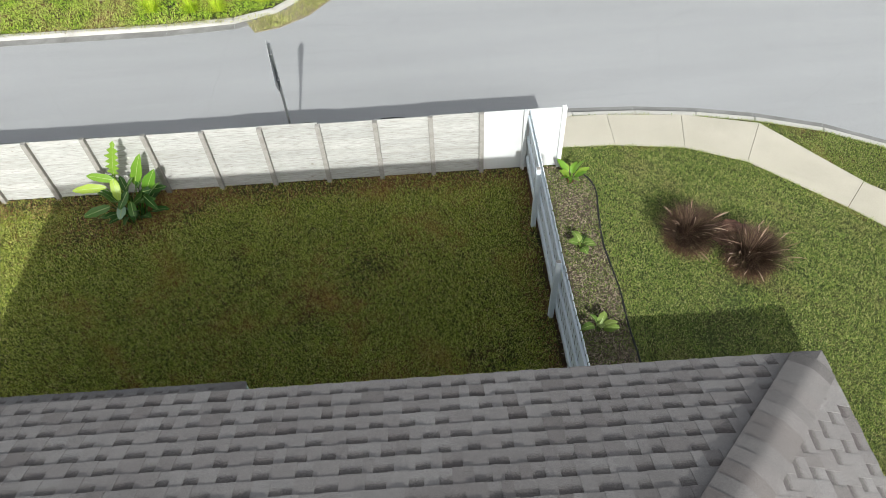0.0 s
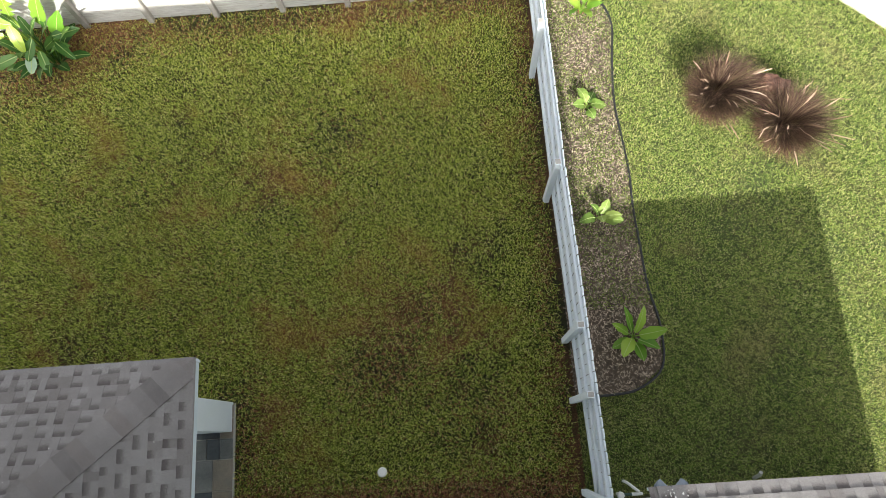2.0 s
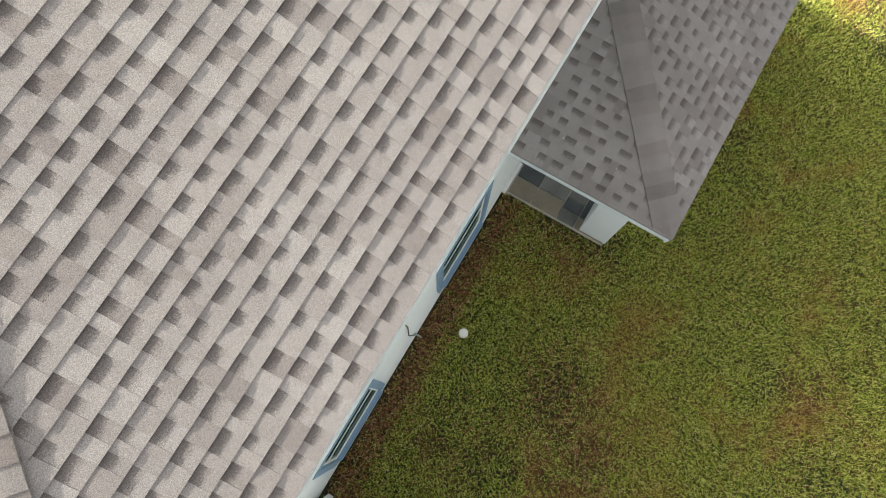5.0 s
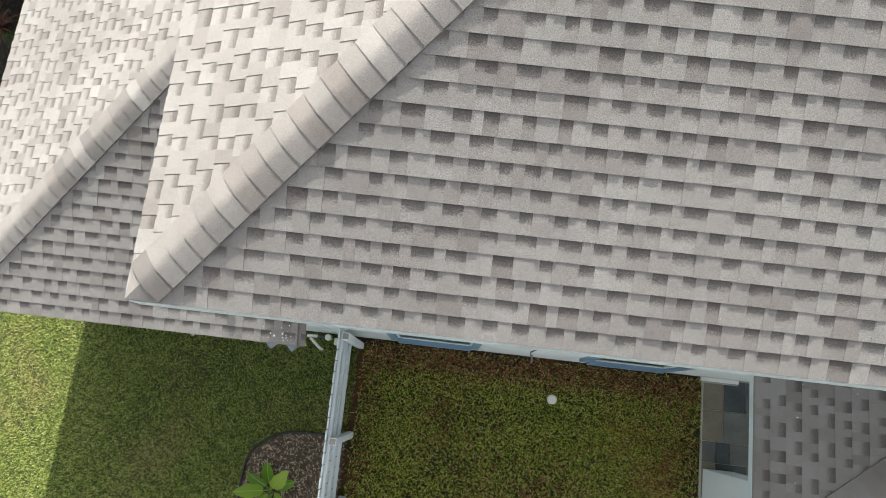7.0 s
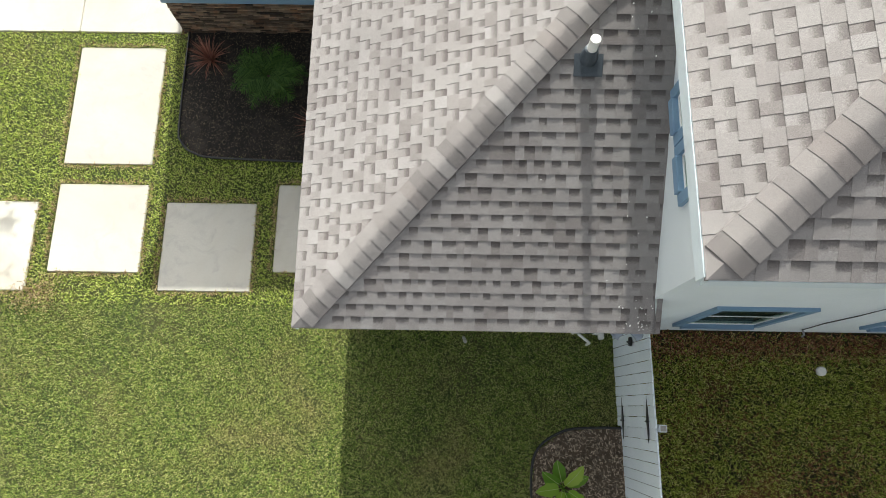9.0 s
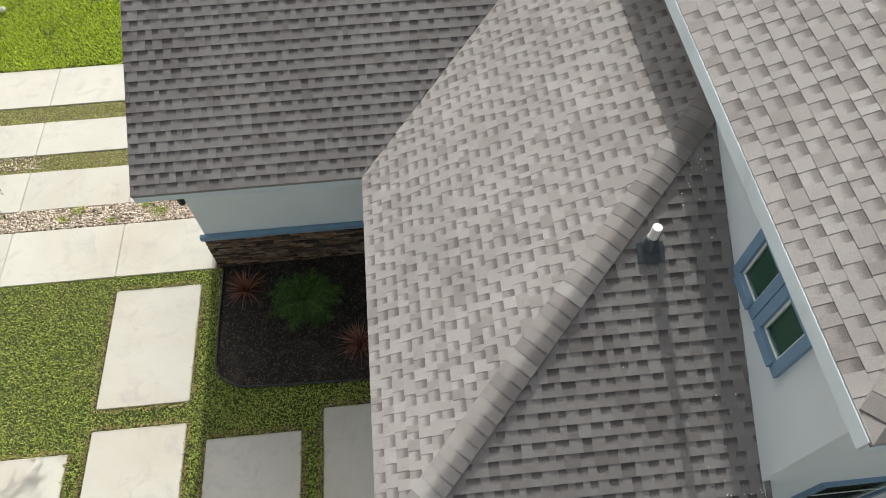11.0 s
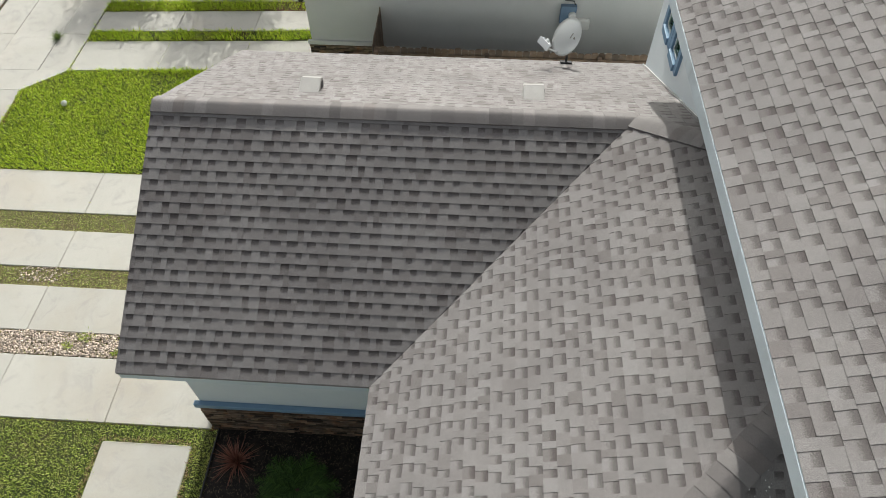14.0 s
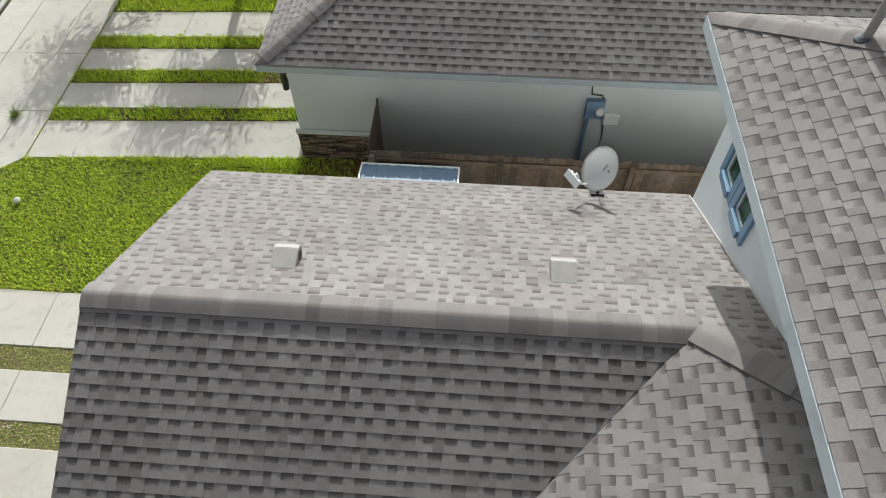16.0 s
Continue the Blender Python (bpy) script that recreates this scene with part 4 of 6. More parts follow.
def leafy(thing_ob, count, length, width, rise, tilt, material, seed, stem=0.25, stem_r=0.008, part_name="leaf", droop=0.5, bend=0.75, spread=0.02):
    """Leaves on stalks round a crown: each leaf with its stalk is a part."""
    r = random.Random(seed)
    for i in range(count):
        a = i * 2.399 + r.uniform(-0.3, 0.3)
        L, W = length * r.uniform(0.7, 1.15), width * r.uniform(0.8, 1.15)
        el = radians(r.uniform(*tilt))
        s = stem * r.uniform(0.7, 1.3)
        tip = Vector((math.cos(a) * math.cos(el), math.sin(a) * math.cos(el), math.sin(el))) * s + Vector((0, 0, rise * r.uniform(0.3, 1.0)))
        root = Vector((math.cos(a * 3.1), math.sin(a * 3.1), 0)) * spread * r.uniform(0.3, 1.0)
        tip = tip + root
        V, F = leaf_mesh(L, W, droop * r.uniform(0.6, 1.3), r.uniform(0.1, 0.35), seed * 31 + i)
        M = Matrix.Translation(tip) @ Matrix.Rotation(a, 4, "Z") @ Matrix.Rotation(-el * bend, 4, "Y") @ Matrix.Rotation(r.uniform(-0.5, 0.5), 4, "X")
        V = [M @ Vector(v) for v in V]
        ob = obj(part_name, V, F, material, thing_ob, smooth=True)
        if width > 0.18:                    # pale midrib, proud of the blade on both sides
            mid = [Vector(v) for v in V[1::3]]
            part("midrib", tube(mid, [0.006 - 0.004 * q / len(mid) for q in range(len(mid))], 5), MIDRIB, ob, "pale midrib")
        bm = tube([root, root.lerp(tip, 0.5) + Vector((0, 0, 0.03)), tip], [stem_r * 1.5, stem_r, stem_r * 0.7], 6)
        part("stalk", bm, material, ob)


def tuft(name, centre, count, length, width, spread, material, seed, label, category, lean=(0.15, 1.2), parent=None, arch=1.0):
    """A mound of long arching blades as one part under its own thing."""
    r = random.Random(seed)
    V, F = [], []
    for i in range(count):
        a = r.uniform(0, math.tau)
        rad = spread * math.sqrt(r.random())
        L = length * r.uniform(0.6, 1.15)
        le = r.uniform(*lean)
        w = width * r.uniform(0.7, 1.2)
        d = Vector((math.cos(a), math.sin(a), 0))
        sd = Vector((-math.sin(a), math.cos(a), 0)) * w / 2
        p = Vector((math.cos(a + r.uniform(-1, 1)), math.sin(a + r.uniform(-1, 1)), 0)) * rad
        o = len(V)
        for k in range(4):
            t = k / 3
            q = p + d * (math.sin(le) * L * t * (0.6 + 0.4 * t)) + Vector((0, 0, L * (math.cos(le) * t + 0.35 * t - 0.45 * arch * t * t * math.sin(le))))
            q.z = max(q.z, 0.01)
            f = 1 - t * 0.85
            V += [q - sd * f, q + sd * f]
        F += [(o + 2 * k, o + 2 * k + 1, o + 2 * k + 3, o + 2 * k + 2) for k in range(3)]
    return obj(name, V, F, material, parent)


def inside(P, poly):
    x, y = P[:, 0], P[:, 1]
    ok = np.zeros(len(P), bool)
    n = len(poly)
    for i in range(n):
        (x0, y0), (x1, y1) = poly[i], poly[(i + 1) % n]
        c = ((y0 > y) != (y1 > y)) & (x < (x1 - x0) * (y - y0) / ((y1 - y0) if y1 != y0 else 1e-9) + x0)
        ok ^= c
    return ok


BED = [(0.06, -0.86), (0.55, -0.86), (1.0, -0.80), (1.40, -0.5), (1.47, 0.1), (1.37, 0.73), (1.34, 1.37), (1.32, 2.13), (1.34, 2.81), (1.27, 3.84), (1.33, 4.7), (1.42, 5.45), (1.25, 5.95), (0.89, 6.25), (0.06, 6.28)]
FRONTBED = [(4.1, -7.32), (7.2, -7.32), (7.2, -5.6), (7.13, -5.28), (6.9, -5.08), (6.4, -5.0), (4.1, -4.93)]


def curve_of(pts, n=6):
    """Rounded line through points."""
    P = [Vector((*p, 0)) for p in pts]
    out = []
    for i in range(len(P) - 1):
        a, b, c, e = P[max(i - 1, 0)], P[i], P[i + 1], P[min(i + 2, len(P) - 1)]
        for k in range(n):
            t = k / n
            out.append(0.5 * ((2 * b) + (c - a) * t + (2 * a - 5 * b + 4 * c - e) * t * t + (3 * b - a - 3 * c + e) * t ** 3))
    return out + [P[-1]]


def chips(name, poly, n, size, material, seed, z=0.03):
    r = np.random.default_rng(seed)
    P = np.array(poly)
    pts = np.column_stack([r.uniform(P[:, 0].min(), P[:, 0].max(), n), r.uniform(P[:, 1].min(), P[:, 1].max(), n), np.full(n, z)])
    pts = pts[inside(pts, poly)]
    return tagged(blades(name, pts, size, size * 0.28, 1.35, material, None, seed), kind="stuff")


CHIPM = surface("loose_wood_chips", (0.11, 0.08, 0.054), (0.40, 0.32, 0.24), 14, 90, 0.9, 0.3, vary=1.4)
DCHIPM = surface("loose_dark_chips", (0.018, 0.014, 0.011), (0.12, 0.09, 0.06), 14, 90, 0.9, 0.3, vary=1.5)
bed = thing("mulch_bed", "strip bed of pale wood mulch along the fence", "flower bed")
part("soil", prism(BED, -0.05, 0.03), MULCH, bed)
tagged(chips("wood_chips", BED, 12000, 0.062, CHIPM, 3), "loose pale wood chips on the bed", "mulch")
bed2 = thing("mulch_bed", "dark mulch bed in the corner by the garage wall", "flower bed")
part("soil", prism(FRONTBED, -0.05, 0.03), DMULCH, bed2)
tagged(chips("wood_chips", FRONTBED, 6000, 0.05, DCHIPM, 4), "loose dark mulch on the bed", "mulch")
for owner, line, lab in ((bed, BED[:-1], "black plastic edging"), (bed2, FRONTBED[1:], "black plastic edging")):
    pts = [(p.x, p.y, 0.045 + 0.008 * math.sin(i * 0.9)) for i, p in enumerate(curve_of(line, 5))]
    part("bed_edging", tube(pts, 0.019, 8), BLACK, owner, lab, True)

# planting in the fence bed
p = thing("young_banana_plant", "young green broad-leaved plant in the mulch bed", "plant", "plants in the fence bed", at=(1.02, -0.02, 0.03))
leafy(p, 8, 0.44, 0.20, 0.08, (18, 46), BRIGHTLEAF, 5, 0.09, droop=0.4)
p = thing("canna_plant", "bright green leafy plant with a red flower in the mulch bed", "plant", "plants in the fence bed", at=(0.91, 5.72, 0.03))
leafy(p, 10, 0.36, 0.15, 0.18, (25, 70), BRIGHTLEAF, 6, 0.15, droop=0.5)
tuft("flower", None, 14, 0.12, 0.03, 0.05, REDLEAF, 61, "", "", parent=p)
p = thing("elephant_ear_plant", "pale green elephant ear plant wilting in the mulch bed", "plant", "plants in the fence bed", at=(0.79, 3.88, 0.03))
leafy(p, 7, 0.27, 0.19, 0.12, (15, 70), PALELEAF, 7, 0.12, droop=0.9)
p = thing("elephant_ear_plant", "pale green elephant ear plant with one upright leaf", "plant", "plants in the fence bed", at=(0.75, 1.91, 0.03))
leafy(p, 6, 0.28, 0.19, 0.14, (15, 75), PALELEAF, 8, 0.13, droop=0.8)

# the big clump by the street fence
p = thing("bird_of_paradise_plant", "tall clump of big glossy banana-like leaves by the white fence", "plant", at=(-8.50, 5.60, 0))


def stalked_leaf(owner, base, tip, width, material, seed, torn=False, label=""):
    """One big leaf from base to tip on a stalk from the crown, its upper face turned to the light."""
    base, tip = Vector(base), Vector(tip)
    d = (tip - base).normalized()
    n = Vector((0.25, -0.65, 0.72))
    n = (n - d * n.dot(d)).normalized()
    side = n.cross(d)
    V, F = leaf_mesh((tip - base).length * 1.05, width, 0.42, 0.16, seed, torn, 13 if torn else 9)
    V = [base + d * x + side * y + n * z for x, y, z in V]
    ob = obj("leaf", V, F, material, owner, label, smooth=True)
    mid = [Vector(v) + n * 0.002 for v in V[1::3]]
    part("midrib", tube(mid, [0.007 - 0.005 * q / len(mid) for q in range(len(mid))], 5), MIDRIB, ob, "pale midrib")
    root = Vector((base.x * 0.25, base.y * 0.25, 0))
    part("stalk", tube([root, root.lerp(base, 0.55) + Vector((0, 0, 0.05)), base], [0.02, 0.014, 0.010], 6), material, ob)


# high leaves get the bright material; low ones get LEAF, their shade in its colour
for base, tip, w, mat, torn, lab in (
        ((-0.25, 0.35, 0.88), (0.07, 0.42, 1.77), 0.34, BRIGHTLEAF, True, "wind-torn upright leaf"),
        ((0.06, 0.40, 0.55), (0.43, 0.48, 1.34), 0.25, BRIGHTLEAF, False, "tall upright leaf"),
        ((0.31, 0.20, 0.48), (0.69, 0.25, 1.10), 0.29, BRIGHTLEAF, False, "broad upright leaf"),
        ((-0.32, 0.0, 0.90), (-1.02, -0.02, 0.88), 0.22, BRIGHTLEAF, False, "leaf held flat"),
        ((-0.14, 0.12, 0.98), (-0.72, 0.22, 1.06), 0.20, BRIGHTLEAF, False, ""),
        ((-0.10, 0.02, 1.10), (-0.04, -0.26, 0.72), 0.21, BRIGHTLEAF, False, "leaf hanging forwards"),
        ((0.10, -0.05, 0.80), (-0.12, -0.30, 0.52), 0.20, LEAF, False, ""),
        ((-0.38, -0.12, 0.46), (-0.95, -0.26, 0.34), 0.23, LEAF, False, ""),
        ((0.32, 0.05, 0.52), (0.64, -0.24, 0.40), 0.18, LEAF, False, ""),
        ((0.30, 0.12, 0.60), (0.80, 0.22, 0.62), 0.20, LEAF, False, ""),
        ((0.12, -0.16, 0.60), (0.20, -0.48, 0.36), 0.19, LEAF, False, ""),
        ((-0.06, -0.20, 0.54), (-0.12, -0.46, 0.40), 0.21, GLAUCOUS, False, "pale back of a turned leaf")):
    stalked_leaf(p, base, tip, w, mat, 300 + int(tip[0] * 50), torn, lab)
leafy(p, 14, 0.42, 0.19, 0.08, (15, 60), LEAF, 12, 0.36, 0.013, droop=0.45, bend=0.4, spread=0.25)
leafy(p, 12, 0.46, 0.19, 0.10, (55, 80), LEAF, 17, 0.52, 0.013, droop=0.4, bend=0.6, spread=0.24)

# fountain grasses and boulder on the side lawn
def fountain(length, count, seed, spread, thick, lean, tip=0.0, drift=(0.0, 0.0)):
    """Long blades that rise from a tuft and arch over: a narrow strip each; the last stretch thickens where it is a plume."""
    r = random.Random(seed)
    V, F = [], []
    for i in range(count):
        a, L = r.uniform(0, math.tau), length * r.uniform(0.62, 1.08)
        el = r.uniform(*lean)
        c, e = math.cos(a), math.sin(a)
        root = Vector((c, e, 0)) * spread * math.sqrt(r.random())
        w, bend = thick * r.uniform(0.7, 1.3), r.gauss(0, 0.7)
        sd = Vector((-e, c, 0.3 * r.uniform(-1, 1))) * w / 2
        q, o, n = root.copy(), len(V), 11 if tip else 6
        for k in range(n):
            t = k / (n - 1)
            g = (0.25 + 0.75 * (1 - t)) if not tip else (1.0 if t > 0.72 else 0.10)
            if k == n - 1:
                g *= 0.45 if tip else 0.25
            w3 = Vector((drift[0], drift[1], 0)) * t * t * L
            V += [q + w3 - sd * g, q + w3 + sd * g]
            up = el - (0.8 + 0.9 * math.cos(el)) * t ** 1.7
            at = a + bend * t
            q = q + Vector((math.cos(at) * math.cos(up), math.sin(at) * math.cos(up), math.sin(up))) * L / (n - 1)
            q.z = max(q.z, 0.015)
        F += [(o + 2 * k, o + 2 * k + 1, o + 2 * k + 3, o + 2 * k + 2) for k in range(n - 1)]
    return V, F


for at, seed in (((2.90, 3.90, 0), 21), ((3.92, 3.24, 0), 22)):
    g = thing("fountain_grass", "mound of dark purple fountain grass with tan plumes", "ornamental grass", "fountain grasses on the lawn", at=at)
    obj("grass_blades", *fountain(0.90, 3600, seed, 0.20, 0.006, (0.98, 1.57), 0.0, (0.05, -0.10)), REDGRASS, g)
    obj("skirt", *fountain(0.42, 1500, seed + 9, 0.26, 0.007, (0.1, 0.9), 0.0, (0.06, -0.14)), DEADGRASS, g, "dry tan skirt of dead blades")
    obj("plumes", *fountain(1.0, 34, seed + 5, 0.22, 0.024, (1.05, 1.54), 1.0, (0.10, -0.16)), PLUME, g, "tan bottle-brush plumes")
bm = bmesh.new()
bmesh.ops.create_icosphere(bm, subdivisions=4, radius=1)
for v in bm.verts:
    f = 1 + 0.40 * noise.noise(v.co * 1.5 + Vector((3, 1, 7))) + 0.16 * noise.noise(v.co * 3.5) + 0.05 * noise.noise(v.co * 9)
    v.co = Vector((v.co.x * 0.36 * f, v.co.y * 0.25 * f, max(-0.09, v.co.z * 0.30 * f)))
bmesh.ops.transform(bm, matrix=pose(3.80, 3.92, 0.10, 0, 8, -8), verts=bm.verts)
tagged(part("boulder", bm, ROCK, None), "rough red-brown boulder between the two grasses", "boulder")

# corner bed plants
for at, sd in (((6.78, -6.75, 0.03), 31), ((4.85, -5.55, 0.03), 32)):
    g = thing("cordyline", "small spiky red cordyline in the dark bed", "plant", "red plants in the corner bed", at=at)
    tuft("leaves", None, 130, 0.42, 0.020, 0.03, REDLEAF, sd, "", "", (0.3, 1.35), g)
g = thing("pygmy_palm", "dark green pygmy palm with fine arching fronds", "palm", at=(5.7, -6.3, 0.03))
part("trunk", tube([(0, 0, 0), (0.01, 0, 0.3)], [0.07, 0.05], 10), DARKWOOD, g)
r = random.Random(40)
for i in range(30):
    a, el = i * 2.399 + r.uniform(-0.3, 0.3), r.uniform(0.1, 1.3)
    V, F = [], []
    L = r.uniform(0.42, 0.66)
    for k in range(40):
        t = 0.10 + 0.90 * k / 39
        c = Vector((L * t * math.cos(el * (1 - 0.7 * t)), 0, 0.3 + L * (math.sin(el) * t - 0.45 * t * t)))
        w = 0.20 * math.sin(math.pi * min(0.97, 0.15 + t * 0.8))
        for sgn in (-1, 1):
            o = len(V)
            V += [c + Vector((-0.007, 0, 0)), c + Vector((0.009, 0, 0)), c + Vector((w * r.uniform(0.5, 1.2), sgn * w * r.uniform(0.7, 1.1), r.uniform(-0.09, 0.02)))]
            F.append((o, o + 1, o + 2))
    M = Matrix.Rotation(a, 4, "Z")
    obj("frond", [M @ v for v in V], F, FERN, g)

# cleanout cap, cable, floodlights
bm = tube([(0, 0, 0.0), (0, 0, 0.05), (0, 0, 0.062)], [0.07, 0.07, 0.055], 20)
bmesh.ops.transform(bm, matrix=pose(-2.89, -1.74, 0.03), verts=bm.verts)
tagged(part("cleanout_cap", bm, PVC, None), "round white plastic cleanout cap in the lawn", "pipe cap")
cab = thing("wall_cable", "thin black cable along the stucco wall", "cable")
part("cable", tube([(-4.7, YW + 0.02, 3.38), (-3.8, YW + 0.02, 3.44), (-3.2, YW + 0.02, 3.42), (-2.75, YW + 0.02, 3.34), (-2.42, YW + 0.02, 3.24), (-2.36, YW + 0.025, 2.7), (-2.42, YW + 0.02, 1.9), (-2.38, YW + 0.025, 1.2), (-2.48, YW + 0.02, 0.42)], 0.008, 6), BLACK, cab)
part("hose_bib", tube([(-2.5, YW, 0.4), (-2.5, YW + 0.09, 0.42), (-2.5, YW + 0.11, 0.36)], 0.016, 8), GALV, cab)
fl = thing("floodlight", "twin-headed slate grey floodlight under the eave", "light", at=(0.62, -2.05, 2.42))
part("base", tube([(0, -0.06, -0.02), (0, 0.0, -0.02), (0, 0.012, -0.02)], [0.055, 0.055, 0.04], 16), LAMPM, fl)
for sx, out in ((-1, 0.085), (1, 0.075)):
    head = part("lamp_head", tube([(sx * 0.035, 0.012, -0.01), (sx * 0.05, 0.03, 0), (sx * 0.075, 0.05, 0.012), (sx * 0.12, out, 0.012), (sx * 0.15, out + 0.025, 0.0), (sx * 0.152, out + 0.027, 0.0)], [0.022, 0.034, 0.043, 0.052, 0.058, 0.05], 18), LAMPM, fl)
    part("collar", tube([(sx * 0.04, 0.018, -0.01), (sx * 0.055, 0.034, 0.002)], 0.038, 16), GALV, head, "paler collar")
    part("stem", tube([(sx * 0.01, 0.0, -0.02), (sx * 0.035, 0.014, -0.01)], 0.014, 8), LAMPM, head)

pipes = thing("irrigation_pipework", "white and green plastic irrigation pipes at the wall foot", "pipework")
part("riser", tube([(0.49, -2.25, 0.0), (0.49, -2.25, 0.24)], 0.022, 12), PVC, pipes)
part("cap", tube([(0.49, -2.25, 0.23), (0.49, -2.25, 0.30), (0.49, -2.25, 0.312)], [0.048, 0.048, 0.036], 18), PVC, pipes, "round ribbed plastic cap")
part("pipe", tube([(0.52, -2.25, 0.21), (0.66, -2.25, 0.21)], 0.022, 12), GREENPVC, pipes, "dark green sleeve")
part("pipe", tube([(0.66, -2.25, 0.21), (0.78, -2.25, 0.21), (0.80, -2.25, 0.20), (0.80, -2.25, 0.0)], 0.023, 12), PVC, pipes)
part("pipe", tube([(0.76, -2.22, 0.22), (0.62, -2.10, 0.24), (0.60, -2.085, 0.22), (0.60, -2.08, 0.0)], 0.021, 12), PVC, pipes)
part("valve_box", box((0.34, -2.27, 0.0), (0.43, -2.16, 0.10), 0.02), PVC, pipes, "small cream valve housing")

# patio
patio = thing("patio", "covered patio floor of mixed slate tiles", "patio", kind="structure")
part("patio_slab", box((-9.9, YW, -0.1), (-5.1, -0.6, 0.04), 0.01), CONC, patio)
r = random.Random(53)
SLATES = [surface("slate_tile_" + n, lo, hi, 4, 50, 0.4, 0.5, 0.006, stains=0.6, stain=st, vary=0.3) for n, lo, hi, st in (
    ("blue_black", (0.035, 0.042, 0.05), (0.085, 0.095, 0.105), (0.14, 0.15, 0.15)), ("grey", (0.10, 0.105, 0.10), (0.19, 0.19, 0.18), (0.07, 0.075, 0.08)),
    ("tan", (0.17, 0.145, 0.11), (0.27, 0.23, 0.18), (0.13, 0.13, 0.12)), ("rust", (0.13, 0.085, 0.06), (0.24, 0.155, 0.105), (0.12, 0.12, 0.115)))]
y = YW + 0.02
while y < -0.7:
    h = min(r.choice((0.3, 0.3, 0.45)), -0.62 - y)
    x = -5.12
    while x > -8.4:
        w = r.choice((0.2, 0.3, 0.32, 0.45))
        part("tile", box((x - w + 0.005, y + 0.004, 0.036), (x - 0.003, y + h - 0.004, 0.052 + r.uniform(0, 0.004)), 0.003), SLATES[r.choice((0, 0, 0, 0, 1, 1, 1, 2, 2, 3))], patio)
        x -= w
    y += h
sill = thing("door_threshold", "low white threshold strip along the wall foot at the patio edge", "threshold")
part("strip", box((-5.62, YW + 0.004, 0.05), (-5.06, YW + 0.06, 0.095), 0.008), WHITE, sill)
part("lip", box((-5.62, YW + 0.06, 0.05), (-5.06, YW + 0.085, 0.068), 0.004), GREYPVC, sill, "worn grey front lip")
stub = thing("drain_pipe", "short grey plastic drain pipe standing at the wall", "pipe")
part("pipe", tube([(2.47, -2.16, 0.0), (2.46, -2.10, 0.28), (2.45, -2.06, 0.36)], 0.026, 10), GREYPVC, stub)
pier = part("patio_pier", box((-5.6, -1.02, 0), (-5.14, -0.58, 2.59), 0.012), WALL, house, "stucco pier under the patio roof")
part("patio_pier", box((-9.9, -1.02, 0), (-9.44, -0.58, 2.59), 0.012), WALL, house, "stucco pier under the patio roof")

# things on the roofs
def on_north(y):
    return LZ + PITCH * (-1.959 - y)


def on_south(y):
    return LZ + PITCH * (y - GS)


vp = thing("vent_pipe", "white plumbing vent pipe in a black boot on the shingles", "vent pipe", at=(1.30, -4.64, on_north(-4.64)))
part("pipe", tube([(0, 0, 0), (0, 0, 0.36), (0, 0, 0.362)], [0.052, 0.052, 0.040], 18), PVC, vp, "white plastic pipe")
part("boot", tube([(0, 0.0, -0.03), (0, 0, 0.06), (0, 0, 0.17), (0, 0, 0.18)], [0.10, 0.09, 0.068, 0.05], 18), LEADM, vp, "black rubber boot")
M = pose(0, 0, 0, -math.degrees(math.atan(PITCH)), 0, 0)
part("flashing", box((-0.15, -0.04, 0.018), (0.15, 0.19, 0.024), 0.002, None, M), LEADM, vp, "dark metal flashing")
vp2 = thing("vent_pipe", "grey vent pipe near the hip of the tall roof", "vent pipe", at=(-0.10, -12.38, Z0 + PITCH * 1.02))
part("pipe", tube([(0, 0, 0), (0, 0, 0.5)], 0.045, 16), VENTM, vp2)
part("boot", tube([(0, 0, -0.03), (0, 0, 0.05), (0, 0, 0.09)], [0.12, 0.10, 0.06], 16), LEADM, vp2)
for x, y in ((5.76, -11.0), (2.52, -11.03)):
    v = thing("roof_vent", "square beige metal roof vent on the shingles", "roof vent", "roof vents on the garage", at=(x, y, on_south(y)))
    M = pose(0, 0, 0, math.degrees(math.atan(PITCH)), 0, 0)
    b = box((-0.15, -0.16, 0.005), (0.15, 0.16, 0.165), 0)
    for w in b.verts:                       # the face towards the ridge slopes back
        if w.co.z > 0.1 and w.co.y > 0:
            w.co.y = -0.06
    bmesh.ops.bevel(b, geom=b.edges[:], offset=0.008, segments=2, affect="EDGES")
    bmesh.ops.transform(b, matrix=M, verts=b.verts)
    part("hood", b, VENTM, v)
    part("louvre", box((-0.156, -0.15, 0.02), (-0.149, -0.02, 0.12), 0, None, M), BLACK, v, "dark louvre")

dish = thing("satellite_dish", "pale grey satellite dish on a mast at the roof edge", "satellite dish", at=(1.79, -13.32, on_south(-13.32)))
part("foot", box((-0.10, -0.08, 0.0), (0.10, 0.08, 0.03), 0.005, None, pose(0, 0, 0.01, math.degrees(math.atan(PITCH)), 0, 0)), BLACK, dish)
part("mast", tube([(0, 0, 0), (0, -0.02, 0.10), (0, -0.02, 0.44)], 0.025, 12), BLACK, dish)
face = look((0, -0.02, 0.52), (0.72, 0.40, 1.07)) @ pose(0, 0, 0, 0, 180, 0)
b = bmesh.new()
rings = []
for i in range(7):
    q = i / 6
    rings.append([b.verts.new((math.cos(k * math.tau / 36) * 0.30 * q, math.sin(k * math.tau / 36) * 0.34 * q, 0.09 * q * q)) for k in range(36)] if i else [b.verts.new((0, 0, 0))])
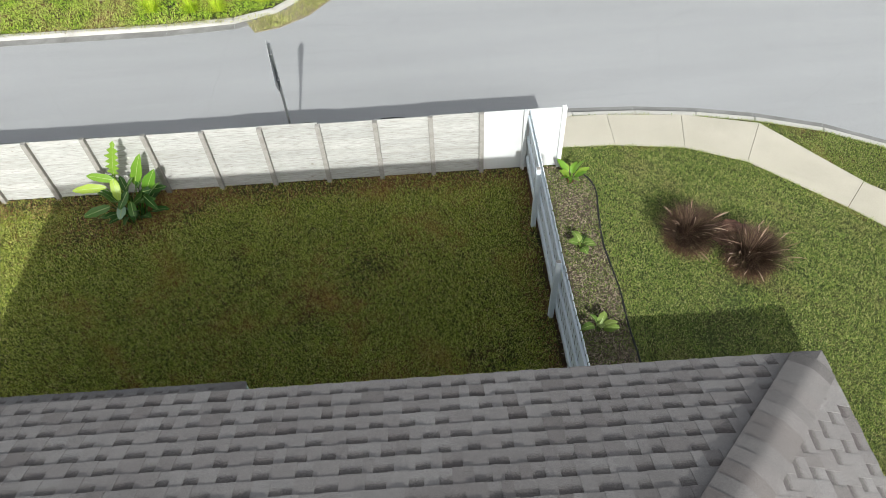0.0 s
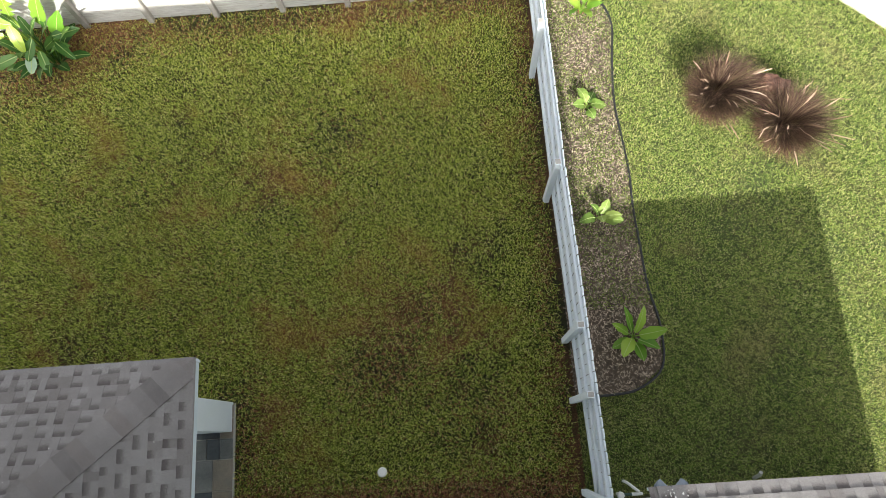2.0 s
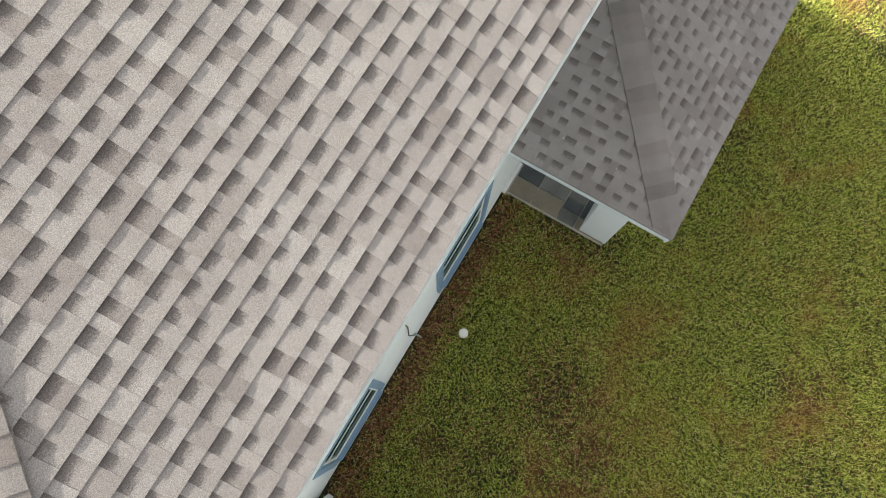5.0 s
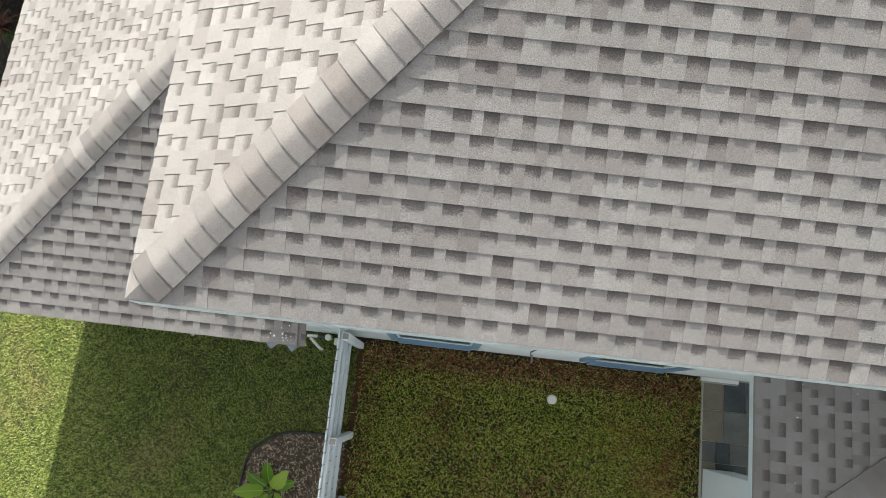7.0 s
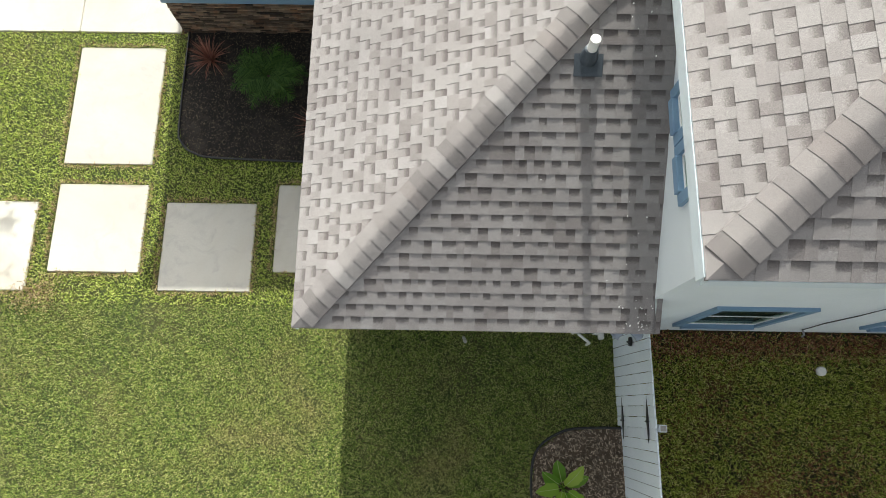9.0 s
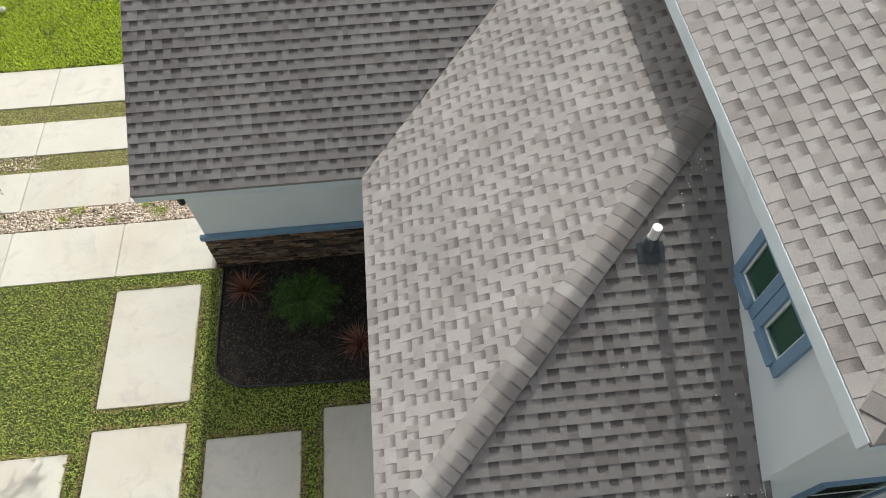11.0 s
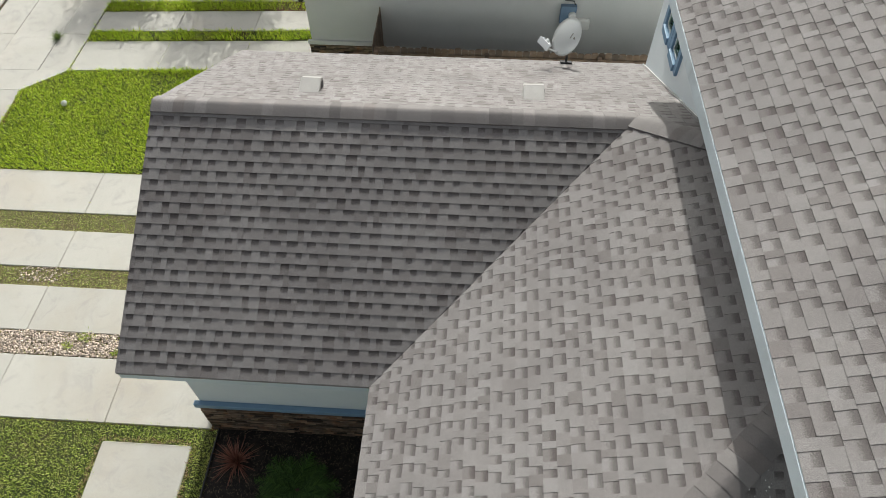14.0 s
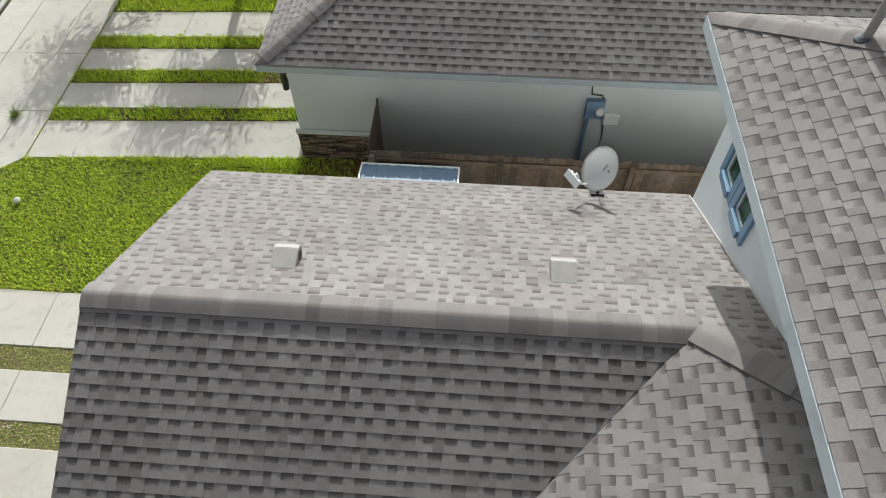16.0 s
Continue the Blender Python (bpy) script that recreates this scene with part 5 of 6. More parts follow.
for k in range(36):
    b.faces.new((rings[0][0], rings[1][k], rings[1][(k + 1) % 36]))
    for i in range(1, 6):
        b.faces.new((rings[i][k], rings[i + 1][k], rings[i + 1][(k + 1) % 36], rings[i][(k + 1) % 36]))
bmesh.ops.solidify(b, geom=b.faces[:], thickness=0.008)
bmesh.ops.transform(b, matrix=face, verts=b.verts)
part("reflector", b, DISHM, dish, "pale grey reflector", True)
M = face
for q, w, h in ((0.02, 0.02, 0.10), (0.10, 0.035, 0.035)):
    part("marking", box((q - w / 2, 0.05 - h / 2, 0.016), (q + w / 2, 0.05 + h / 2, 0.019), 0, None, face), GREYPVC, dish, "pale grey printed mark")
part("feed_arm", tube([M @ Vector((0, -0.30, 0.06)), M @ Vector((0, -0.30, 0.30)), M @ Vector((0, -0.22, 0.46))], 0.014, 8), DISHM, dish)
part("feed_plate", box((-0.15, -0.30, 0.47), (0.15, -0.18, 0.49), 0.005, None, M), DISHM, dish)
part("feed_horn", tube([M @ Vector((0.0, -0.22, 0.46)), M @ Vector((0, -0.16, 0.42))], [0.03, 0.045], 12), DISHM, dish)
for sx in (-0.09, 0.09):
    part("feed_horn", tube([M @ Vector((sx, -0.25, 0.47)), M @ Vector((sx, -0.18, 0.43))], [0.025, 0.035], 10), DISHM, dish)

# bird droppings and lichen flecks on the sheltered shingles
r = np.random.default_rng(66)
V, F = [], []
for i in range(92):
    if i < 80:
        x, y = 0.5 + abs(r.normal(0, 0.5)), r.uniform(-6.0, -2.1)
        if i >= 52:
            x, y = r.uniform(0.4, 0.8), -1.97 - abs(r.normal(0, 0.22))
        elif i % 2:
            x, y = 0.62 + abs(r.normal(0, 0.13)), r.normal(-5.45, 0.22)
        if x > LE - (-1.959 - y) - 0.2:
            continue
        z = on_north(y) + 0.022
        dz = (0, -PITCH)
    else:
        x, y = r.uniform(-6.6, -4.9), r.uniform(-2.3, -1.0)
        z = PZ + PITCH * (PE - x) + 0.022
        dz = (-PITCH, 0)
    n, s = 6, r.uniform(0.003, 0.010) * (2.0 if i % 13 == 0 else 1)
    o = len(V)
    for q in range(n):
        a = q * math.tau / n
        e = s * r.uniform(0.5, 1.2)
        px, py = math.cos(a) * e, math.sin(a) * e
        V.append((x + px, y + py, z + px * dz[0] + py * dz[1]))
    F.append(tuple(range(o, o + n)))
tagged(obj("white_flecks", V, F, PVC), "small white droppings scattered over shaded shingles", "stain", kind="stuff")

# garage corner
stone = new("stone_veneer")
stone.parent = house
r = random.Random(60)


def ledge(parent, x0, x1, y, z1, sign):
    """Thin dry-stacked ledge stones on a wall face at y, facing sign."""
    z = 0.0
    while z < z1 - 0.01:
        h = min(r.uniform(0.026, 0.046), z1 - z)
        x = x0
        while x < x1:
            w = min(r.uniform(0.10, 0.36), x1 - x)
            d = r.uniform(0.025, 0.06)
            lo, hi = sorted((y, y + sign * d))
            V, F = [], []
            c = [(x + 0.002, lo, z + 0.002), (x + w - 0.002, lo, z + 0.002), (x + w - 0.002, hi, z + 0.004), (x + 0.002, hi, z + 0.004)]
            V = c + [(a, e, z + h - 0.003 - 0.003 * (i > 1)) for i, (a, e, _) in enumerate(c)]
            obj("stone", V, [(0, 3, 2, 1), (4, 5, 6, 7), (0, 1, 5, 4), (1, 2, 6, 5), (2, 3, 7, 6), (3, 0, 4, 7)], LEDGE, parent)
            x += w
        z += h


ledge(stone, 4.12, 7.29, -7.33, 0.92, 1)
part("belt", box((4.12, -7.33, 0.92), (7.32, -7.25, 1.03), 0.012), BLUE, house, "slate blue belt moulding over the stone")
lamp = thing("wall_lamp", "black cylinder wall lamp at the garage corner", "wall lamp", at=(7.24, -7.40, 1.98))
part("lamp_body", tube([(0.09, 0, -0.16), (0.09, 0, 0.16)], 0.055, 14), BLACK, lamp)
part("bracket", box((0, -0.04, -0.05), (0.06, 0.04, 0.05), 0.005), BLACK, lamp)

# gravel joint of the driveway
r = np.random.default_rng(70)
V, F = [], []
octa = np.array([(1, 0, 0), (0, 1, 0), (-1, 0, 0), (0, -1, 0), (0, 0, 1), (0, 0, -1)], float)
of = [(0, 1, 4), (1, 2, 4), (2, 3, 4), (3, 0, 4), (1, 0, 5), (2, 1, 5), (3, 2, 5), (0, 3, 5)]
for i in range(6340):
    c = np.array((r.uniform(7.4, 13.2), r.uniform(-8.86, -8.41), 0.012 + r.uniform(0, 0.022)))
    if i > 6200:                                # washed-out spot in the next joint
        c = np.array((r.normal(11.35, 0.28), r.uniform(-10.25, -9.9), 0.014))
    s = r.uniform(0.012, 0.036) * np.array((1, r.uniform(0.6, 1), r.uniform(0.3, 0.5)))
    a = r.uniform(0, math.tau)
    R = np.array(((math.cos(a), -math.sin(a), 0), (math.sin(a), math.cos(a), 0), (0, 0, 1)))
    o = len(V)
    V += [tuple(v) for v in (octa * s) @ R.T + c]
    F += [tuple(o + k for k in f) for f in of]
tagged(obj("gravel", V, F, PEBBLE, smooth=True), "tan and white river pebbles between driveway slabs", "gravel", kind="stuff")

# street sign behind the fence
sign = thing("street_sign", "grey back of a diamond road sign on a steel post", "road sign", at=(-5.20, 7.40, 0))
# dark tube added round the foot: the shadow on the post put into colour
part("post", tube([(0, 0, 0), (0, 0, 0.62)], 0.036, 12), LEADM, sign, "lower post coloured dark for the shade there")
part("post", tube([(0, 0, 0.55), (0, 0, 2.88)], 0.030, 12), GALV, sign)
b = box((-0.004, -0.45, -0.45), (0.004, 0.45, 0.45), 0.002, None, pose(-0.04, 0, 2.32, 45, 0, 0))
bmesh.ops.transform(b, matrix=Matrix.Rotation(radians(11), 4, "Z"), verts=b.verts)
part("plate", b, GALV, sign, "bare aluminium sign back")
for z in (1.98, 2.62):
    part("clamp", box((-0.05, -0.05, z - 0.02), (0.04, 0.05, z + 0.02), 0.004), GALV, sign)


# ---- the next house ----
nb = thing("neighbour_house", "warm white stucco house with a shingled hip roof", "house")
NYW, NXE, NZ = -16.37, 7.24, 2.66
wall("wall", (NXE, NYW), (-14, NYW), 0, 2.5, (), 0.2, NWALL, nb)
wall("wall", (NXE, -32), (NXE, NYW - 0.2), 0, 2.5, (), 0.2, NWALL, nb)
nroof = new("roof")
nroof.parent = nb
NA = (NXE + 0.41, NYW + 0.34, NZ)
nrun = 6.2
rng = random.Random(77)
slab(nroof, "roof_deck", [low(p) for p in (NA, (-14.5, NA[1], NZ), (-14.5, NA[1] - nrun, NZ + PITCH * nrun), (NA[0] - nrun, NA[1] - nrun, NZ + PITCH * nrun))], 0.03, TOOTH)
slab(nroof, "roof_deck", [low(p) for p in ((NA[0], NA[1] - 2 * nrun, NZ), NA, (NA[0] - nrun, NA[1] - nrun, NZ + PITCH * nrun))], 0.03, TOOTH)
roof_plane(nroof, NA, (-1, 0, 0), (0, -1, PITCH), (0, k := 1 / SL), (13.0, 0), nrun * SL, rng, lambda a, b: a < 4 and b < 1.6, "north_shingle_field")
roof_plane(nroof, (NA[0], NA[1] - 2 * nrun, NZ), (0, 1, 0), (-1, 0, PITCH), (0, k), (2 * nrun, -k), nrun * SL, rng, None, "east_shingle_field")
cap_row(nroof, NA, (NA[0] - nrun, NA[1] - nrun, NZ + PITCH * nrun), n_n, n_e)
bar(nb, "fascia", (NA[0], NA[1] - 0.03, NZ - 0.025), (-14.5, NA[1] - 0.03, NZ - 0.025), 0.03, 0.16, NFASCIA, "grey painted fascia board")
bar(nb, "fascia", (NA[0] - 0.03, NA[1], NZ - 0.025), (NA[0] - 0.03, -29, NZ - 0.025), 0.03, 0.16, NFASCIA, "grey painted fascia board")
part("soffit", box((-14.5, NYW, 2.48), (NA[0] - 0.05, NA[1] - 0.05, 2.5)), NWALL, nb)
part("soffit", box((NXE, -29, 2.48), (NA[0] - 0.05, NYW, 2.5)), NWALL, nb)
nstone = new("stone_veneer")
nstone.parent = nb
r = random.Random(80)
ledge(nstone, 5.64, 7.30, NYW, 0.72, 1)
part("belt", box((5.64, NYW, 0.72), (7.32, NYW + 0.07, 0.82), 0.01), NWALL, nb, "off-white belt moulding")
nl = thing("wall_lamp", "black cylinder wall lamp at the next garage", "wall lamp", at=(NXE, NYW - 0.07, 1.95))
part("lamp_body", tube([(0.10, 0, -0.18), (0.10, 0, 0.18)], 0.06, 14), BLACK, nl)
part("bracket", box((0, -0.04, -0.05), (0.06, 0.04, 0.05), 0.005), BLACK, nl)
mt = thing("electric_meter", "grey electric meter box with conduit on the wall", "electric meter", at=(1.47, NYW, 1.72))
part("box", box((-0.17, 0, -0.2), (0.17, 0.12, 0.22), 0.012), GREYBOX, mt)
part("dial", tube([(-0.09, 0.12, 0.02), (-0.09, 0.19, 0.02), (-0.09, 0.2, 0.02)], [0.085, 0.08, 0.06], 18), PVC, mt, "round glass meter")
part("conduit", tube([(0.10, 0.05, -0.2), (0.10, 0.05, -1.70)], 0.035, 10), GREYBOX, mt)
part("junction_box", box((-0.5, 0, -0.36), (-0.2, 0.1, -0.12), 0.025), PVC, mt)
part("cable", tube([(-0.22, 0.03, -0.3), (-0.26, 0.03, -0.7), (-0.24, 0.03, -1.4)], 0.012, 6), BLACK, mt)
part("cable", tube([(0.12, 0.03, 0.5), (0.1, 0.03, 0.32), (-0.1, 0.03, 0.3), (-0.14, 0.04, 0.2)], 0.012, 6), BLACK, mt)

# cedar fence between the houses
cf = thing("cedar_fence", "dark brown dog-eared cedar fence between the houses", "fence")
me = picket_mesh(0.138, 1.72, 0.016, "picket", DARKWOOD)
r = random.Random(90)
for i in range(118):
    ob = new("picket", me)
    ob.parent = cf
    ob.location = (5.47 - i * 0.1405, -14.97 - r.uniform(0, 0.006), r.uniform(-0.02, 0.02))
    ob.rotation_euler = (0, 0, -math.pi / 2)
for i in range(10):
    ob = new("picket", me)
    ob.parent = cf
    ob.location = (5.56 + r.uniform(0, 0.005), -15.02 - i * 0.1405, r.uniform(-0.01, 0.03))
for z in (0.3, 0.9, 1.5):
    part("rail", box((-11, -14.966, z), (5.54, -14.93, z + 0.085), 0.004), DARKWOOD, cf)
for i in range(8):
    part("post", box((5.44 - i * 2.3, -14.925, 0), (5.53 - i * 2.3, -14.84, 1.68), 0.006), DARKWOOD, cf)
shed = thing("lean_to", "low lean-to with a blue ribbed metal roof by the fence", "shed")
part("roof_sheet", box((-0.85, -0.34, -0.01), (0.85, 0.34, 0.01), 0.002, None, pose(4.78, -14.42, 1.62, 8, 0, 0)), BLUEMETAL, shed)
for i in range(9):
    part("rib", box((-0.82 + i * 0.2, -0.34, 0.01), (-0.78 + i * 0.2, 0.34, 0.03), 0.004, None, pose(4.78, -14.42, 1.62, 8, 0, 0)), BLUEMETAL, shed)
for lo, hi in (((-0.87, -0.36, -0.02), (0.87, -0.33, 0.035)), ((-0.87, 0.33, -0.02), (0.87, 0.36, 0.035)), ((-0.88, -0.36, -0.02), (-0.85, 0.36, 0.035)), ((0.85, -0.36, -0.02), (0.88, 0.36, 0.035))):
    part("edge_trim", box(lo, hi, 0.003, None, pose(4.78, -14.42, 1.62, 8, 0, 0)), WHITE, shed, "white metal edge trim")
for x in (4.0, 5.55):
    for y in (-14.68, -14.16):
        part("leg", box((x - 0.03, y - 0.03, 0), (x + 0.03, y + 0.03, 1.57), 0.004), GALV, shed)
part("side_panel", box((4.0, -14.70, 0), (5.55, -14.68, 1.5)), BLUEMETAL, shed)

# street tree beyond the view, whose shade falls on the next driveway
def tree(at, height, spread, seed, label, bark=DARKWOOD, girth=1.0):
    r = random.Random(seed)
    t = thing("street_tree", label, "tree", at=at)
    part("trunk", tube([(0, 0, 0), (0.06, 0.02, height * 0.25), (0.0, 0.1, height * 0.45)], [0.16 * girth, 0.12 * girth, 0.09 * girth], 12), bark, t)
    tips = []
    for i in range(16):
        a, el = i * 2.399, r.uniform(0.2, 1.2)
        L = spread * r.uniform(0.5, 1.0)
        s = Vector((0, 0.1, height * r.uniform(0.34, 0.46)))
        e = s + Vector((math.cos(a) * math.cos(el), math.sin(a) * math.cos(el), math.sin(el))) * L
        m = s.lerp(e, 0.5) + Vector((0, 0, 0.15))
        part("limb", tube([s, m, e], [0.05, 0.03, 0.012], 6), bark, t)
        tips += [m.lerp(e, r.random()) for _ in range(7)]
    pts = []
    for c in tips:
        n = r.randint(32, 66)
        q = np.random.default_rng(r.randint(0, 9999)).normal(0, 0.30, (n, 3)) + np.array(c)
        pts.append(q)
    blades("crown", np.vstack(pts), 0.12, 0.058, 0.9, LEAF, t, seed)


tree((10.1, -23.7, 0), 6.4, 2.5, 5, "leafy street tree by the next driveway")
BARK = surface("pale_grey_bark", (0.34, 0.31, 0.27), (0.50, 0.47, 0.42), 6, 50, 0.9, 0.7, 0.01, stains=0.5, stain=(0.26, 0.24, 0.19))
tree((-11.85, 15.05, 0), 6.5, 2.2, 15, "pale-trunked tree on the grass across the street", BARK, 1.15)
sh = thing("shrub", "brown twin-stemmed shrub on the grass across the street", "shrub", at=(-10.7, 14.9, 0))
for sx in (-0.16, 0.12):
    part("stem", tube([(sx * 0.5, 0, 0), (sx, 0.05, 0.5), (sx * 2.2, 0.1, 1.3)], [0.075, 0.06, 0.045], 8), DARKWOOD, sh)
blades("foliage", np.random.default_rng(3).normal(0, (0.45, 0.4, 0.35), (1500, 3)) + np.array((0, 0.3, 1.75)), 0.13, 0.06, 0.9, LEAF, sh, 16)
weed = thing("weed", "small green weed growing in the pavement joint", "weed", at=(14.0, -17.13, 0.02))
tuft("leaves", None, 160, 0.17, 0.014, 0.06, PALELEAF, 91, "", "", (0.2, 1.3), weed)
b = bmesh.new()
bmesh.ops.create_icosphere(b, subdivisions=3, radius=0.07)
for v in b.verts:
    v.co = v.co * (1 + 0.3 * noise.noise(v.co * 14)) + Vector((12.80, -14.69, 0.09))
tagged(part("stone", b, PVC, None), "white stone lying on the front lawn", "stone")
tree((13.3, -23.2, 0), 5.2, 1.7, 6, "leafy street tree by the front pavement")


# young fine-leaved tree at the lawn's edge by the driveway
yt = thing("young_tree", "slender young tree with sparse fine leaves beside the driveway", "tree", at=(12.0, -6.95, 0))
part("trunk", tube([(0, 0, 0), (-0.03, -0.05, 1.0), (-0.1, -0.2, 2.0), (-0.15, -0.3, 3.3)], [0.035, 0.03, 0.024, 0.008], 8), DARKWOOD, yt)
r = random.Random(77)
sprigs = []
for i in range(13):
    a = i * 2.399 + 0.4
    s = Vector((-0.1, -0.2, r.uniform(1.5, 3.0)))
    L = r.uniform(0.6, 1.15)
    if i in (2, 6, 9):                          # the long drooping boughs over the drive
        a, L = (3.1, 3.28, 3.45)[(2, 6, 9).index(i)], (2.05, 1.95, 1.8)[(2, 6, 9).index(i)]
        s.z = 2.3
    e = s + Vector((math.cos(a) * L, math.sin(a) * L, r.uniform(-0.1, 0.35)))
    m = s.lerp(e, 0.55) + Vector((0, 0, 0.16))
    part("limb", tube([s, m, e], [0.014, 0.009, 0.004], 5), DARKWOOD, yt)
    twigs = bmesh.new()
    for k in range(22 if L > 1.5 else 10):
        f = r.uniform(0.35, 1.0)
        p0 = s.lerp(m, f / 0.55) if f < 0.55 else m.lerp(e, (f - 0.55) / 0.45)
        b2 = a + r.uniform(-1.1, 1.1)
        p1 = p0 + Vector((math.cos(b2), math.sin(b2), r.uniform(-0.5, 0.2))) * r.uniform(0.15, 0.42)
        tube([p0, p1], [0.004, 0.002], 4, True, twigs)
        sprigs += [p0.lerp(p1, j / 11) + Vector((r.gauss(0, 0.012), r.gauss(0, 0.012), r.gauss(0, 0.012))) for j in range(1, 12)]
    part("twig", twigs, DARKWOOD, yt)
blades("crown", np.array([tuple(p) for p in sprigs]), 0.07, 0.026, 1.1, LEAF, yt, 78)


# ---- lawns ----
ENTRY = blade_material("entry_lawn_blades", [(0.0, (0.20, 0.28, 0.04)), (0.4, (0.35, 0.45, 0.07)), (0.8, (0.50, 0.56, 0.13)), (1.0, (0.64, 0.60, 0.26))], (0.38, 0.32, 0.09), 0.6)
FARGRASS = blade_material("far_lawn_blades", [(0.0, (0.16, 0.30, 0.015)), (0.4, (0.34, 0.52, 0.04)), (0.8, (0.52, 0.68, 0.08)), (1.0, (0.66, 0.68, 0.2))], (0.60, 0.48, 0.24), 0.47)
SAND = surface("pale_sandy_silt", (0.20, 0.17, 0.10), (0.32, 0.27, 0.17), 3, 60, 0.95, 0.5)
DAMP = surface("damp_silt", (0.035, 0.034, 0.033), (0.075, 0.07, 0.065), 3, 60, 0.6, 0.4)
DRY = blade_material("dry_joint_blades", [(0.0, (0.20, 0.24, 0.06)), (0.4, (0.36, 0.39, 0.11)), (0.8, (0.52, 0.50, 0.2)), (1.0, (0.62, 0.53, 0.3))], (0.50, 0.36, 0.2), 0.54)
DEAD = blade_material("dead_blades", [(0.0, (0.16, 0.11, 0.05)), (0.5, (0.32, 0.23, 0.11)), (1.0, (0.50, 0.39, 0.22))], (0.26, 0.18, 0.09), 0.6)
JOINT = blade_material("joint_blades", [(0.0, (0.18, 0.25, 0.045)), (0.4, (0.33, 0.40, 0.08)), (0.8, (0.48, 0.51, 0.15)), (1.0, (0.62, 0.55, 0.27))], (0.46, 0.36, 0.17), 0.56)
POLY_WALK = IN + OUT[::-1]
LOT = KERB_IN + [(-60, -60)]


def lawn(name, lo, hi, density, length, width, material, seed, label, keep_out=(), polys_out=(), poly_in=None, lean=0.85, bare=(), bare_strips=(), thin=0.6, clumps=0.0):
    r = np.random.default_rng(seed)
    n = int((hi[0] - lo[0]) * (hi[1] - lo[1]) * density)
    pts = np.column_stack([r.uniform(lo[0], hi[0], n), r.uniform(lo[1], hi[1], n), np.zeros(n)])
    ok = np.ones(n, bool)
    wob = 0.018 * np.sin(pts[:, 0] * 9.1 + 1.3 * np.sin(pts[:, 1] * 7.0)) + 0.012 * np.sin(pts[:, 1] * 23 + pts[:, 0] * 17)
    for x0, y0, x1, y1 in keep_out:
        ok &= ~((pts[:, 0] > x0 + wob) & (pts[:, 0] < x1 + wob) & (pts[:, 1] > y0 + wob) & (pts[:, 1] < y1 + wob))
    q = pts + np.column_stack([wob, wob, wob * 0])
    for p in polys_out:
        ok &= ~inside(q, p)
    if poly_in:
        ok &= inside(pts, poly_in)
    field = np.zeros(n)
    for f, w in ((0.7, 1.0), (1.3, 0.8), (2.4, 0.6), (4.7, 0.45), (9.0, 0.3)):
        for _ in range(3):
            a, ph = r.uniform(0, 2 * np.pi, 2)
            field += w * np.sin((pts[:, 0] * np.cos(a) + pts[:, 1] * np.sin(a)) * f * 1.7 + ph)
    field /= 2.4
    for x, y, rad in bare:
        field = np.maximum(field, 2.2 - 1.6 * np.hypot(pts[:, 0] - x, pts[:, 1] - y) / rad)
    for x0, y0, x1, y1 in bare_strips:
        dd = np.maximum(np.maximum(x0 - pts[:, 0], pts[:, 0] - x1), np.maximum(y0 - pts[:, 1], pts[:, 1] - y1))
        field = np.maximum(field, 1.6 - 5 * dd)
    ok &= r.random(n) > np.clip((field - 0.55) * thin, 0, 0.6)
    clump = np.sin(pts[:, 0] * 21 + 2.1 * np.sin(pts[:, 1] * 13)) + np.sin(pts[:, 1] * 24 + 1.7 * np.sin(pts[:, 0] * 17)) + np.sin((pts[:, 0] + pts[:, 1]) * 9.3)
    pts[:, 2] -= clumps * np.clip(clump + 0.2, 0, 2)
    pts = pts[ok]
    return tagged(blades(name, pts, length, width, lean, material, None, seed), label, "grass", kind="stuff")


def thatch(name, lo, hi):
    """Lighter dry thatch under lit grass."""
    m, t, p = nodes_of(name)
    f = noise_of(t, 30, 4, 0.75)
    t.links.new(mix(t, ramp(t, noise_of(t, 1.1, 5, 0.65), [(0.45, (0, 0, 0)), (0.68, (0.4, 0.4, 0.4))]), ramp(t, f, [(0.35, lo), (0.65, hi)]), (0.12, 0.085, 0.04)), p.inputs["Base Color"])
    p.inputs["Roughness"].default_value = 0.95
    bump_to(t, p, f, 0.8, 0.02)
    return m


TURF = thatch("green_thatch", (0.015, 0.023, 0.004), (0.06, 0.08, 0.017))
DRYTURF = thatch("dry_thatch", (0.07, 0.06, 0.022), (0.24, 0.20, 0.09))
TURFS = (("lawn_thatch_side", [(0.06, -7.25), (12.3, -7.25), (12.0, -4.4), (10.6, -1.3), (9.2, 1.0), (7.8, 2.8), (6.4, 4.4), (4.85, 5.95), (3.65, 6.5), (2.1, 6.75), (0.8, 6.8), (0.8, 6.3), (0.06, 6.3)], TURF),
         ("lawn_thatch_front", [(7.3, -16.24), (13.15, -15.89), (14.0, -15.15), (13.9, -12.9), (13.3, -12.7), (7.3, -12.7)], TURF),
         ("lawn_thatch_drive", [(7.36, -12.68), (13.3, -12.68), (13.3, -7.26), (7.36, -7.26)], DRYTURF))
for nm, poly, mt_ in TURFS:
    tagged(part(nm, prism(poly, -0.05, 0.008), mt_, None), "dry thatch between the grass blades", "lawn", kind="structure")
HOUSE = [(-9.5, -13.4, 0.45, -2.3), (0.4, -13.5, 4.12, -2.3), (0.4, -13.5, 7.3, -7.28)]
